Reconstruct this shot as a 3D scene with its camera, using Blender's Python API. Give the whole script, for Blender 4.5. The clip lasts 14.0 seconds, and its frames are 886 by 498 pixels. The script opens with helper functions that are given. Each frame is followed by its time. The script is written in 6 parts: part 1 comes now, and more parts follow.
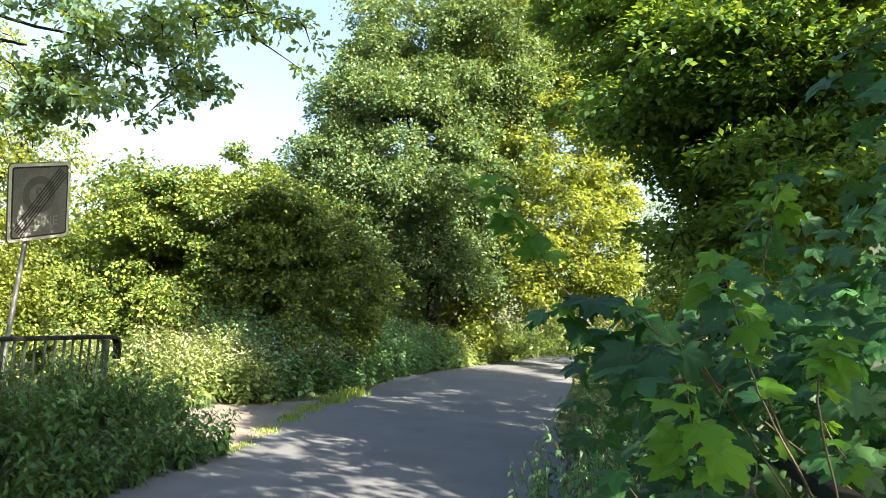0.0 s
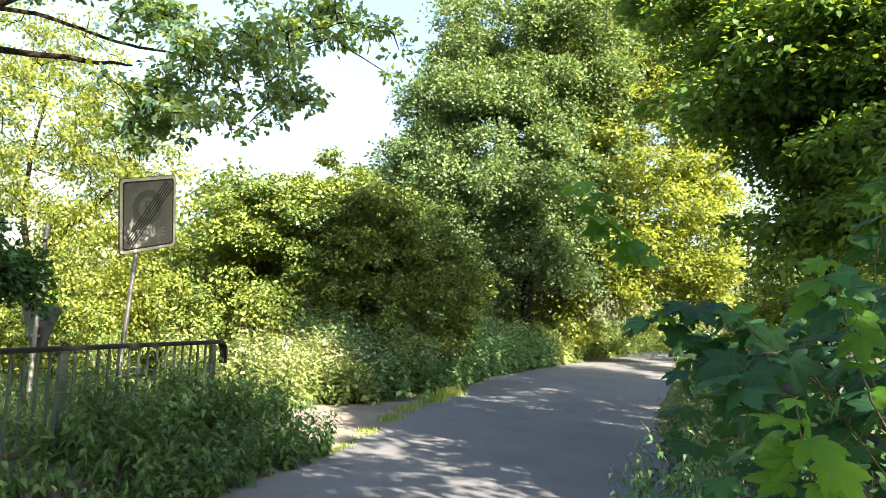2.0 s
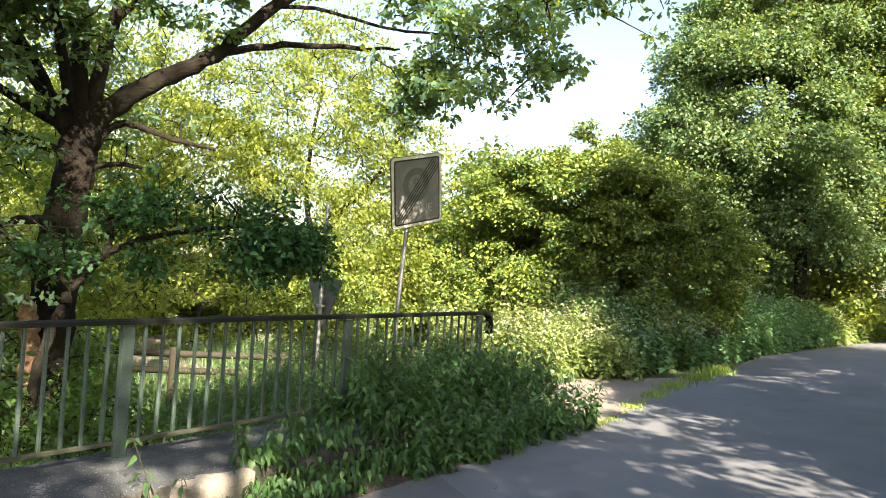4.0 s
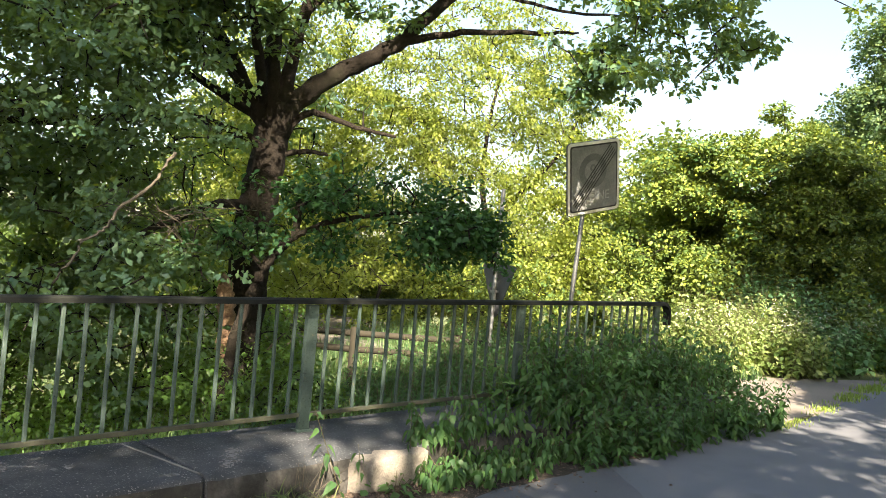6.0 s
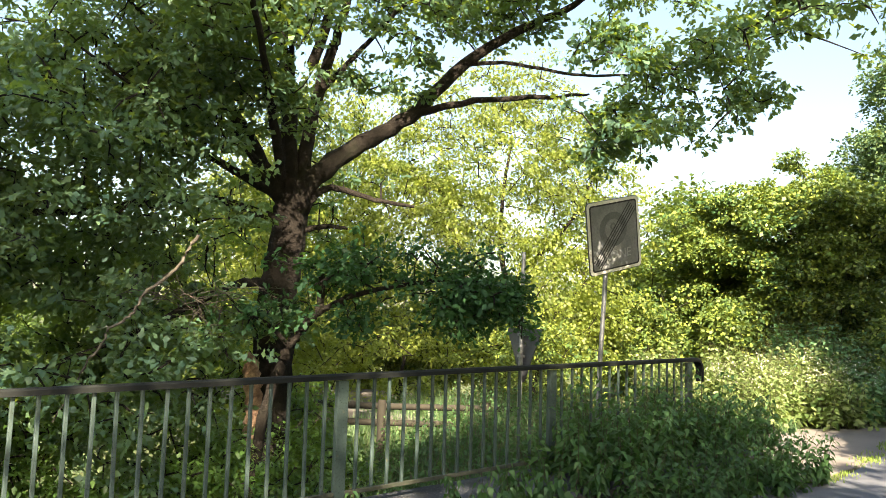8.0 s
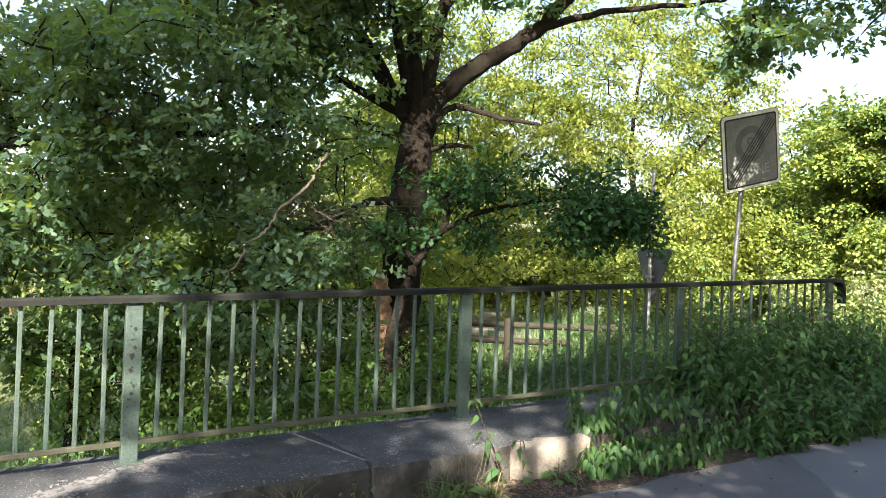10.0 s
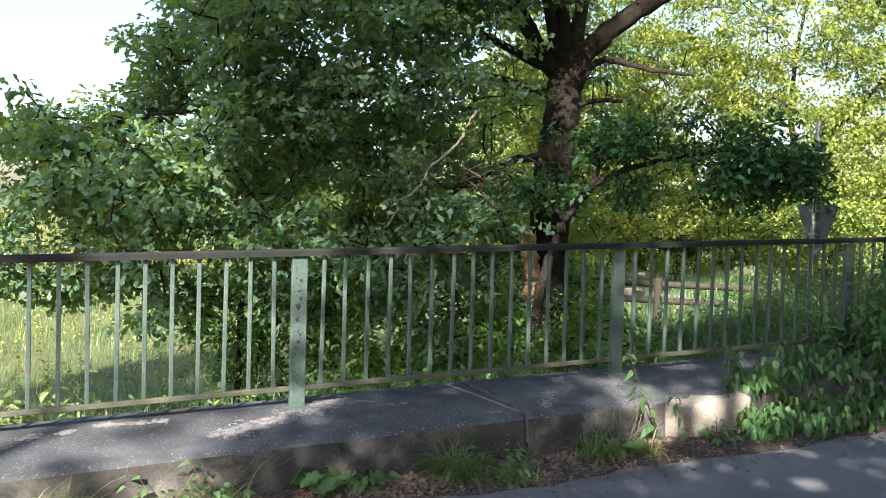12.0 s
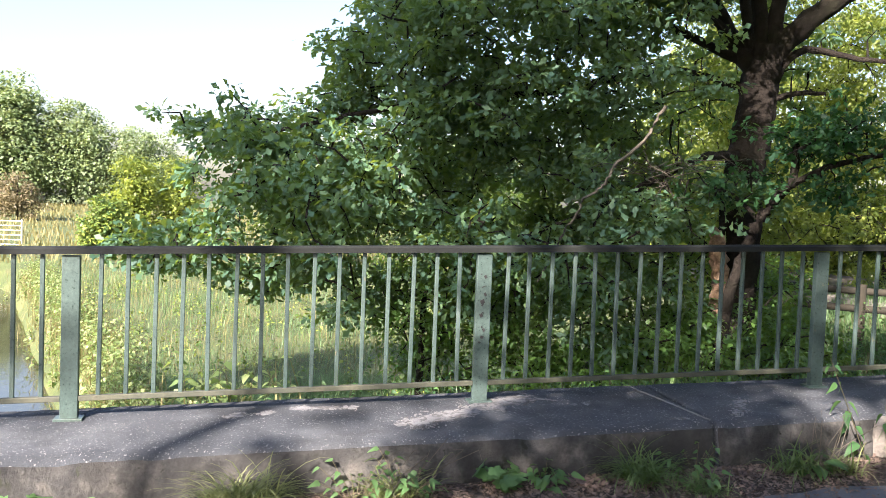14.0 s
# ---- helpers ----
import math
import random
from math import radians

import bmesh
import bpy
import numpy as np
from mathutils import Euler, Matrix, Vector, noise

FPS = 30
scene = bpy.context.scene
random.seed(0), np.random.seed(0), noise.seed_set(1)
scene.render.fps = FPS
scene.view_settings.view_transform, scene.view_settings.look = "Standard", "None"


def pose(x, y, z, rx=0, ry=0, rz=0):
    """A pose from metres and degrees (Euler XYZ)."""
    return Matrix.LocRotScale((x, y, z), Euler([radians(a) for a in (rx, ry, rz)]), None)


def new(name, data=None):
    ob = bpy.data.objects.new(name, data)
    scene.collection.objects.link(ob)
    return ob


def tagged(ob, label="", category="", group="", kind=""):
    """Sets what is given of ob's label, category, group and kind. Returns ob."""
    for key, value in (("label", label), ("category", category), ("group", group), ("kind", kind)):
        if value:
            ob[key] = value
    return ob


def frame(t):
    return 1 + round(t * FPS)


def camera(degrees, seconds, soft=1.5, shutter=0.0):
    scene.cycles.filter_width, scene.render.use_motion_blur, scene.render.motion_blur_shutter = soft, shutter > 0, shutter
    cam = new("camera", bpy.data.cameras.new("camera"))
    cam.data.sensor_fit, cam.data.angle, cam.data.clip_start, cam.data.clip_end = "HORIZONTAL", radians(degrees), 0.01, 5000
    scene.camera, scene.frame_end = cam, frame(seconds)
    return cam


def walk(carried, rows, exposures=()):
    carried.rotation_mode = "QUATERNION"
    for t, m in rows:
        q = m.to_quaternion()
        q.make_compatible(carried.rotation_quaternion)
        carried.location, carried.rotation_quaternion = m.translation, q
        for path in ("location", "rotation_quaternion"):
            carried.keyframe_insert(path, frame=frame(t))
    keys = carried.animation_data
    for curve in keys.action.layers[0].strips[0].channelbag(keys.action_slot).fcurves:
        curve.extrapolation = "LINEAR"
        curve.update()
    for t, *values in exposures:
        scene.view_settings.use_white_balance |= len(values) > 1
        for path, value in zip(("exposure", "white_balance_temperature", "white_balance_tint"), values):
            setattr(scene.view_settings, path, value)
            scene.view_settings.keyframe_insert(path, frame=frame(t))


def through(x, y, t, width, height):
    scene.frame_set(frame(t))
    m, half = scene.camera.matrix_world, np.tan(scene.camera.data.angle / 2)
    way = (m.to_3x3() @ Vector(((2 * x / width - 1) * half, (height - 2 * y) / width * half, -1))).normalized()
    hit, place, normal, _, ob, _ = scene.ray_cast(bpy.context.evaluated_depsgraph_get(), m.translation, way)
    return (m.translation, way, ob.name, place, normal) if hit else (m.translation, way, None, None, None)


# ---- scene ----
cam = camera(55.85, 14.0, soft=0.6)
ROWS = [
    (0.0, 0.476, -1.377, 1.588, 9.873, 6.442, -3.664),
    (0.5, 0.482, -1.407, 1.599, 9.664, 6.322, -3.588),
    (1.0, 0.484, -1.415, 1.610, 10.982, 6.371, -3.420),
    (1.5, 0.488, -1.414, 1.613, 12.416, 6.165, -3.006),
    (2.0, 0.470, -1.407, 1.621, 16.322, 5.937, -2.771),
    (2.5, 0.443, -1.402, 1.611, 22.387, 5.563, -2.716),
    (3.0, 0.398, -1.380, 1.578, 29.305, 4.423, -3.007),
    (3.5, 0.362, -1.379, 1.568, 33.017, 3.636, -3.206),
    (4.0, 0.330, -1.374, 1.562, 33.551, 3.430, -3.259),
    (4.2, 0.326, -1.372, 1.561, 33.680, 3.530, -3.300),
    (6.3, 0.308, -1.351, 1.559, 46.050, 1.560, -4.850),
    (6.5, 0.306, -1.351, 1.559, 44.139, 1.454, -4.715),
    (7.0, 0.286, -1.350, 1.568, 42.332, 2.200, -3.049),
    (7.5, 0.253, -1.372, 1.584, 43.685, 5.610, -1.007),
    (8.0, 0.238, -1.368, 1.571, 46.852, 6.169, -1.667),
    (8.2, 0.228, -1.364, 1.562, 49.068, 5.987, -1.988),
    (10.3, 0.287, -1.331, 1.488, 56.781, 0.141, -1.833),
    (10.5, 0.291, -1.335, 1.482, 57.733, -0.093, -1.759),
    (11.0, 0.285, -1.341, 1.472, 59.077, -0.657, -1.797),
    (11.5, 0.279, -1.375, 1.460, 61.787, -1.538, -1.762),
    (12.0, 0.262, -1.406, 1.446, 65.386, -2.214, -1.656),
    (12.5, 0.261, -1.417, 1.446, 67.148, -2.440, -1.720),
    (13.0, 0.250, -1.446, 1.441, 70.142, -2.475, -1.733),
    (13.5, 0.246, -1.461, 1.434, 73.246, -2.432, -1.749),
    (14.0, 0.232, -1.461, 1.435, 77.377, -2.709, -2.216),
]
walk(cam, [(t, pose(x, y, z, 90 + p, r, w)) for t, x, y, z, w, p, r in ROWS], exposures=[(0.0, 2.62, 6300, 13), (1.0, 2.8, 6350, 14), (2.5, 2.76, 6500, 15), (8.2, 2.62, 6550, 16), (11.0, 2.62, 5850, 18), (12.8, 2.44, 5750, 20), (14.0, 2.5, 5700, 24)])

# ---- light ----
SUN_TO = Vector((0.65, -0.50, 0.53)).normalized()
world = bpy.data.worlds.new("sky")
scene.world = world
world.use_nodes = True
wn = world.node_tree
sky = wn.nodes.new("ShaderNodeTexSky")
sky.sky_type, sky.sun_disc = "NISHITA", False
sky.sun_elevation = math.asin(SUN_TO.z)
sky.sun_rotation = math.atan2(SUN_TO.x, SUN_TO.y)
sky.air_density, sky.dust_density, sky.ozone_density = 1.4, 2.6, 1.0
wn.links.new(sky.outputs[0], wn.nodes["Background"].inputs[0])
wn.nodes["Background"].inputs[1].default_value = 0.056
sun = new("sun", bpy.data.lights.new("sun", "SUN"))
sun.data.energy, sun.data.angle, sun.data.color = 5.0, radians(0.55), (1.0, 0.85, 0.62)
sun.matrix_world = SUN_TO.to_track_quat("Z", "Y").to_matrix().to_4x4()

# ---- materials ----


def material(name, rough=0.8, metal=0.0):
    m = bpy.data.materials.new(name)
    m.use_nodes = True
    b = m.node_tree.nodes["Principled BSDF"]
    b.inputs["Roughness"].default_value, b.inputs["Metallic"].default_value = rough, metal
    return m, m.node_tree, b


def node(nt, kind, ins=()):
    n = nt.nodes.new("ShaderNode" + kind)
    for k, v in dict(ins).items():
        if hasattr(v, "is_linked"):
            nt.links.new(v, n.inputs[k])
        else:
            n.inputs[k].default_value = v
    return n


def ramp(nt, fac, stops):
    n = nt.nodes.new("ShaderNodeValToRGB")
    nt.links.new(fac, n.inputs[0])
    while len(n.color_ramp.elements) < len(stops):
        n.color_ramp.elements.new(0.5)
    for e, (p, c) in zip(n.color_ramp.elements, stops):
        e.position, e.color = p, (*c, 1) if len(c) == 3 else c
    return n.outputs[0]


def noise_at(nt, co, scale, detail=4.0, rough=0.6):
    return node(nt, "TexNoise", {"Vector": co, "Scale": scale, "Detail": detail, "Roughness": rough}).outputs[0]


def mix(nt, fac, a, b, mode="MIX"):
    n = nt.nodes.new("ShaderNodeMix")
    n.data_type, n.blend_type = "RGBA", mode
    for k, v in ((0, fac), (6, a), (7, b)):
        if hasattr(v, "is_linked"):
            nt.links.new(v, n.inputs[k])
        else:
            n.inputs[k].default_value = (*v, 1) if isinstance(v, tuple) and len(v) == 3 else v
    return n.outputs[2]


def bump(nt, b, height, strength, dist):
    n = node(nt, "Bump", {"Height": height, "Strength": strength, "Distance": dist})
    nt.links.new(n.outputs[0], b.inputs["Normal"])


def surface(name, stops, scale, fine, rough=0.85, metal=0.0, relief=0.3, depth=0.01, patch=None, stain=None):
    """Two scales of variation: stops over a broad noise, a fine grain, an optional patch colour and stains."""
    m, nt, b = material(name, rough, metal)
    co = node(nt, "NewGeometry").outputs["Position"]
    broad = noise_at(nt, co, scale)
    grain = noise_at(nt, co, fine, 6.0, 0.7)
    c = ramp(nt, broad, stops)
    c = mix(nt, 0.55, c, ramp(nt, grain, [(0.3, (0.25, 0.25, 0.25)), (0.7, (0.8, 0.8, 0.8))]), "OVERLAY")
    if patch:
        at, col, sc = patch
        f = ramp(nt, noise_at(nt, co, sc, 5.0, 0.65), [(at, (0, 0, 0)), (at + 0.06, (1, 1, 1))])
        c = mix(nt, f, c, col)
    if stain:
        at, col, sc = stain
        f = ramp(nt, noise_at(nt, co, sc, 3.0, 0.5), [(at, (0, 0, 0)), (at + 0.25, (0.8, 0.8, 0.8))])
        c = mix(nt, f, c, col)
    nt.links.new(c, b.inputs["Base Color"])
    nt.links.new(ramp(nt, grain, [(0.2, (rough - 0.12,) * 3), (0.8, (min(1, rough + 0.1),) * 3)]), b.inputs["Roughness"])
    bump(nt, b, grain, relief, depth)
    return m


def leaf_material(name, dark, mid, light, through, trans=0.45, rough=0.38, gloss=0.5, single=False):
    """Leaves vary island by island and by broad patches; light passes through them."""
    dark, mid, light, through = (tuple(v * k for v in c) for c, k in ((dark, 0.5), (mid, 0.68), (light, 0.85), (through, 0.8)))
    m, nt, b = material(name, rough)
    geo = node(nt, "NewGeometry")
    rnd = node(nt, "ObjectInfo").outputs["Random"] if single else geo.outputs["Random Per Island"]
    c = ramp(nt, rnd, [(0.0, dark), (0.55, mid), (0.92, light), (1.0, tuple(min(1, v * 1.5) for v in light))])
    big = noise_at(nt, geo.outputs["Position"], 0.8, 3.0)
    c = mix(nt, ramp(nt, big, [(0.35, (0, 0, 0)), (0.7, (0.35, 0.35, 0.35))]), c, light)
    nt.links.new(c, b.inputs["Base Color"])
    b.inputs["Specular IOR Level"].default_value = gloss
    t = node(nt, "BsdfTranslucent")
    nt.links.new(mix(nt, ramp(nt, rnd, [(0, (0, 0, 0)), (1, (1, 1, 1))]), through, tuple(v * 0.65 for v in through)), t.inputs[0])
    mx = node(nt, "MixShader", {0: trans})
    nt.links.new(b.outputs[0], mx.inputs[1])
    nt.links.new(t.outputs[0], mx.inputs[2])
    nt.links.new(mx.outputs[0], nt.nodes["Material Output"].inputs[0])
    return m


ASPHALT = surface("asphalt", [(0.3, (0.095, 0.105, 0.122)), (0.6, (0.128, 0.138, 0.157)), (0.8, (0.165, 0.173, 0.188))], 0.5, 160, 0.86, relief=0.5, depth=0.006, stain=(0.55, (0.082, 0.09, 0.104), 1.7))
# Pale, warm stops put the path's sunlight into its colour.
SUNLIT_SIDE_ASPHALT = surface("worn side-path asphalt toned as sunlit", [(0.3, (0.13, 0.118, 0.105)), (0.7, (0.2, 0.18, 0.158))], 0.7, 150, 0.9, relief=0.5, depth=0.006, stain=(0.6, (0.11, 0.1, 0.08), 1.3))
CONCRETE = surface("weathered concrete", [(0.3, (0.05, 0.057, 0.066)), (0.55, (0.088, 0.098, 0.11)), (0.8, (0.15, 0.16, 0.168))], 2.2, 120, 0.9, relief=1.0, depth=0.02, patch=(0.59, (0.3, 0.305, 0.31), 62.0), stain=(0.5, (0.046, 0.05, 0.053), 2.6))
# Mossy face; its dark tone and pale mottle also carry shade and sun.
KERB_FACE = surface("mossy concrete face toned for shade and sun", [(0.3, (0.03, 0.031, 0.031)), (0.5, (0.06, 0.06, 0.057)), (0.7, (0.14, 0.133, 0.118))], 5.0, 45, 0.92, relief=1.0, depth=0.02, patch=(0.6, (0.032, 0.036, 0.026), 9.0), stain=(0.45, (0.042, 0.042, 0.04), 3.0))
# Paler copy of the kerb's concrete with the stub's sunlight in its colour.
SUNLIT_CONCRETE = surface("weathered concrete paled as sunlit", [(0.3, (0.16, 0.145, 0.125)), (0.6, (0.27, 0.25, 0.215)), (0.8, (0.36, 0.335, 0.29))], 4.0, 60, 0.92, relief=1.0, depth=0.015, stain=(0.55, (0.11, 0.105, 0.085), 5.0))
# Gutter dirt, darkened further to put tree shade into the asphalt's colour.
DIRTY_SHADED_ASPHALT = surface("dirty gutter asphalt darkened for shade", [(0.3, (0.07, 0.076, 0.086)), (0.6, (0.1, 0.106, 0.117)), (0.8, (0.14, 0.145, 0.155))], 1.2, 120, 0.9, relief=0.6, depth=0.008, patch=(0.66, (0.17, 0.17, 0.167), 60.0))
PATCH = surface("pale mortar patch", [(0.3, (0.14, 0.143, 0.148)), (0.7, (0.23, 0.233, 0.235))], 8, 120, 0.9, relief=0.8, patch=(0.5, (0.1, 0.1, 0.1), 22.0))
SEALANT = surface("pale joint sealant", [(0.3, (0.13, 0.13, 0.125)), (0.7, (0.21, 0.21, 0.2))], 9, 200, 0.8)
RAIL_PAINT = surface("green-grey rail paint", [(0.3, (0.036, 0.058, 0.053)), (0.6, (0.058, 0.086, 0.078)), (0.8, (0.086, 0.114, 0.105))], 3.0, 60, 0.33, relief=0.25, depth=0.003, patch=(0.67, (0.13, 0.12, 0.07), 11.0), stain=(0.6, (0.042, 0.056, 0.036), 4.0))
LICHEN_PAINT = surface("lichen-stained rail paint", [(0.3, (0.036, 0.042, 0.03)), (0.6, (0.064, 0.068, 0.046)), (0.8, (0.11, 0.105, 0.07))], 5.0, 50, 0.7, relief=0.5, depth=0.004, stain=(0.55, (0.034, 0.04, 0.027), 6.0))
HANDRAIL_PAINT = surface("dirty handrail paint", [(0.3, (0.00715, 0.008775, 0.0091)), (0.6, (0.013, 0.01528, 0.01397)), (0.8, (0.026, 0.0286, 0.0247))], 4.0, 80, 0.7, relief=0.3, depth=0.003, patch=(0.71, (0.104, 0.1008, 0.0845), 17.0))
GALVANISED = surface("galvanised steel", [(0.3, (0.18, 0.195, 0.21)), (0.7, (0.28, 0.295, 0.305))], 6, 90, 0.5, 0.6, relief=0.1, depth=0.002)
SIGN_FACE = surface("faded sign face", [(0.3, (0.1462, 0.1575, 0.1598)), (0.7, (0.2137, 0.2216, 0.216))], 5, 50, 0.6, relief=0.05, depth=0.001, stain=(0.5, (0.1013, 0.1125, 0.1013), 3.0))
SIGN_GREY = surface("faded sign print", [(0.3, (0.0912, 0.09984, 0.1027)), (0.7, (0.1248, 0.1306, 0.1296))], 6, 50, 0.6, relief=0.05, depth=0.001)
SIGN_BLACK = surface("black sign print", [(0.3, (0.012, 0.012, 0.013)), (0.7, (0.025, 0.025, 0.025))], 6, 50, 0.6, relief=0.05, depth=0.001)
SIGN_PALE = surface("pale sign print", [(0.3, (0.22, 0.235, 0.235)), (0.7, (0.3, 0.31, 0.3))], 6, 50, 0.6, relief=0.05, depth=0.001)
SIGN_EDGE = surface("algae-stained white edge", [(0.3, (0.66, 0.66, 0.56)), (0.7, (0.8, 0.8, 0.7))], 7, 60, 0.6, relief=0.1, depth=0.001, patch=(0.62, (0.36, 0.36, 0.12), 16.0))
SIGN_BACK = surface("dull sign back", [(0.3, (0.06, 0.065, 0.075)), (0.7, (0.1, 0.105, 0.115))], 5, 60, 0.55, 0.3, relief=0.05, depth=0.001)
BARK = surface("oak bark", [(0.3, (0.016, 0.013, 0.0105)), (0.6, (0.03, 0.0255, 0.0205)), (0.8, (0.054, 0.046, 0.037))], 6.0, 22, 0.95, relief=1.0, depth=0.08, stain=(0.6, (0.03, 0.033, 0.018), 2.0))
PALE_WOOD = surface("bare broken wood", [(0.3, (0.2, 0.12, 0.08)), (0.55, (0.38, 0.25, 0.16)), (0.75, (0.6, 0.43, 0.3))], 9, 40, 0.9, relief=1.0, depth=0.03)
DEAD_WOOD = surface("pale dead branch", [(0.3, (0.045, 0.04, 0.03)), (0.6, (0.1, 0.088, 0.066)), (0.75, (0.17, 0.148, 0.11))], 9, 50, 0.9, relief=0.6, depth=0.01)
STEM = surface("plant stem", [(0.3, (0.05, 0.06, 0.02)), (0.7, (0.11, 0.085, 0.045))], 6, 60, 0.7)
FENCE_WOOD = surface("weathered timber", [(0.3, (0.014, 0.013, 0.008)), (0.7, (0.03, 0.026, 0.016))], 4, 40, 0.9, relief=0.7, depth=0.01)
GATE_PAINT = surface("pale field gate", [(0.3, (0.55, 0.55, 0.5)), (0.7, (0.7, 0.7, 0.65))], 4, 40, 0.6)
SOIL = surface("grassy ground", [(0.3, (0.05, 0.075, 0.022)), (0.55, (0.09, 0.115, 0.035)), (0.8, (0.17, 0.17, 0.06))], 0.35, 14, 0.95, relief=1.0, depth=0.08, stain=(0.55, (0.12, 0.105, 0.05), 0.9))
LITTER = surface("dry leaf litter", [(0.3, (0.075, 0.055, 0.043)), (0.6, (0.16, 0.118, 0.092)), (0.8, (0.3, 0.235, 0.185))], 14, 60, 0.9, relief=0.8, depth=0.01)
LITTER_BED = surface("dark humus", [(0.3, (0.022, 0.018, 0.014)), (0.7, (0.06, 0.048, 0.036))], 8, 70, 0.95, relief=1.0, depth=0.02)

OAK_LEAF = leaf_material("oak leaf", (0.028, 0.082, 0.078), (0.074, 0.165, 0.138), (0.15, 0.255, 0.13), (0.6, 0.8, 0.06), 0.34, 0.48, 0.28)
MAPLE_LEAF = leaf_material("maple leaf", (0.016, 0.06, 0.034), (0.034, 0.1, 0.046), (0.06, 0.15, 0.055), (0.16, 0.34, 0.045), 0.32, 0.5, 0.2)
BUSH_LEAF = leaf_material("bush leaf", (0.024, 0.075, 0.038), (0.072, 0.16, 0.056), (0.3, 0.37, 0.065), (0.5, 0.64, 0.06), 0.2, 0.46, 0.26)
TREE_LEAF = leaf_material("lime leaf", (0.024, 0.052, 0.02), (0.05, 0.092, 0.026), (0.095, 0.145, 0.036), (0.38, 0.52, 0.06), 0.44)
LIME_LEAF = leaf_material("large lime leaf", (0.036, 0.1, 0.068), (0.08, 0.17, 0.094), (0.2, 0.285, 0.12), (0.38, 0.53, 0.085), 0.32, 0.5, 0.22)
HORNBEAM_LEAF = leaf_material("hornbeam leaf", (0.032, 0.092, 0.036), (0.072, 0.17, 0.045), (0.14, 0.27, 0.06), (0.46, 0.68, 0.055), 0.36, 0.45, 0.4)
# Yellow of sunlight is put into this leaf's colours.
SUNLIT_GOLD_LEAF = leaf_material("birch leaf toned as sunlit", (0.03, 0.07, 0.026), (0.12, 0.185, 0.045), (0.28, 0.33, 0.065), (0.66, 0.78, 0.09), 0.42, 0.5, 0.35)
NETTLE_LEAF = leaf_material("nettle leaf", (0.032, 0.1, 0.042), (0.064, 0.16, 0.06), (0.11, 0.23, 0.07), (0.22, 0.42, 0.06), 0.34, 0.48, 0.35)
# Sunlight on the herbs is put into this pale leaf colour.
SUNLIT_HERB = leaf_material("pale herb leaf toned as sunlit", (0.07, 0.15, 0.05), (0.17, 0.27, 0.09), (0.4, 0.48, 0.2), (0.55, 0.72, 0.14), 0.36, 0.5, 0.35)
TUFT_BLADE = leaf_material("kerb grass", (0.05, 0.12, 0.04), (0.1, 0.19, 0.055), (0.19, 0.27, 0.09), (0.3, 0.44, 0.09), 0.35, 0.5)
DRY_TUFT = leaf_material("yellowed kerb grass", (0.09, 0.15, 0.05), (0.16, 0.21, 0.07), (0.27, 0.3, 0.12), (0.4, 0.46, 0.14), 0.35, 0.5)
HEDGE_LEAF = leaf_material("hedge herb leaf", (0.045, 0.14, 0.08), (0.11, 0.26, 0.13), (0.22, 0.4, 0.18), (0.35, 0.6, 0.11), 0.33, 0.48, 0.28)
GRASS_BLADE = leaf_material("grass blade", (0.06, 0.15, 0.075), (0.11, 0.22, 0.095), (0.2, 0.3, 0.115), (0.33, 0.5, 0.12), 0.38, 0.5)
STRAW = leaf_material("dry grass", (0.13, 0.14, 0.05), (0.22, 0.21, 0.075), (0.33, 0.3, 0.12), (0.46, 0.42, 0.13), 0.4, 0.6)
# Haze over the distance is put into these pale leaf colours.
HAZY_LEAF = leaf_material("far foliage paled by haze", (0.14, 0.22, 0.12), (0.21, 0.3, 0.15), (0.28, 0.37, 0.17), (0.5, 0.6, 0.18), 0.36, 0.6)
RUST_LEAF = leaf_material("rusty shrub leaf", (0.16, 0.15, 0.09), (0.24, 0.21, 0.12), (0.3, 0.26, 0.15), (0.42, 0.36, 0.15), 0.4, 0.6)
for m, k in ((HANDRAIL_PAINT, 0.2), (CONCRETE, 0.25), (KERB_FACE, 0.2), (BARK, 0.2)):
    m.node_tree.nodes["Principled BSDF"].inputs["Specular IOR Level"].default_value = k
WATER, wnt, wb = material("river water", 0.06)
wb.inputs["Base Color"].default_value = (0.035, 0.035, 0.022, 1)
wb.inputs["Specular IOR Level"].default_value = 0.6
bump(wnt, wb, noise_at(wnt, node(wnt, "NewGeometry").outputs["Position"], 2.2, 2.0), 0.06, 0.05)

# ---- mesh tools ----


def thing(name, label, category, group="", at=(0, 0, 0), kind=""):
    ob = new(name)
    ob.location = at
    return tagged(ob, label, category, group, kind)


def part(name, mesh, mat, parent=None, label="", smooth=False):
    """Links a bmesh or a mesh as ONE mesh object under a thing or a part; its points are in world metres."""
    if isinstance(mesh, bmesh.types.BMesh):
        bm, mesh = mesh, bpy.data.meshes.new(name)
        bm.to_mesh(mesh)
        bm.free()
    if not mesh.materials:
        mesh.materials.append(mat)
    if smooth:
        mesh.polygons.foreach_set("use_smooth", np.ones(len(mesh.polygons), bool))
    ob = new(name, mesh)
    if parent:
        ob.parent = parent
        off = Vector((0, 0, 0))
        up = parent
        while up:
            off += up.location
            up = up.parent
        ob.location = -off
    if label:
        ob["label"] = label
    return ob


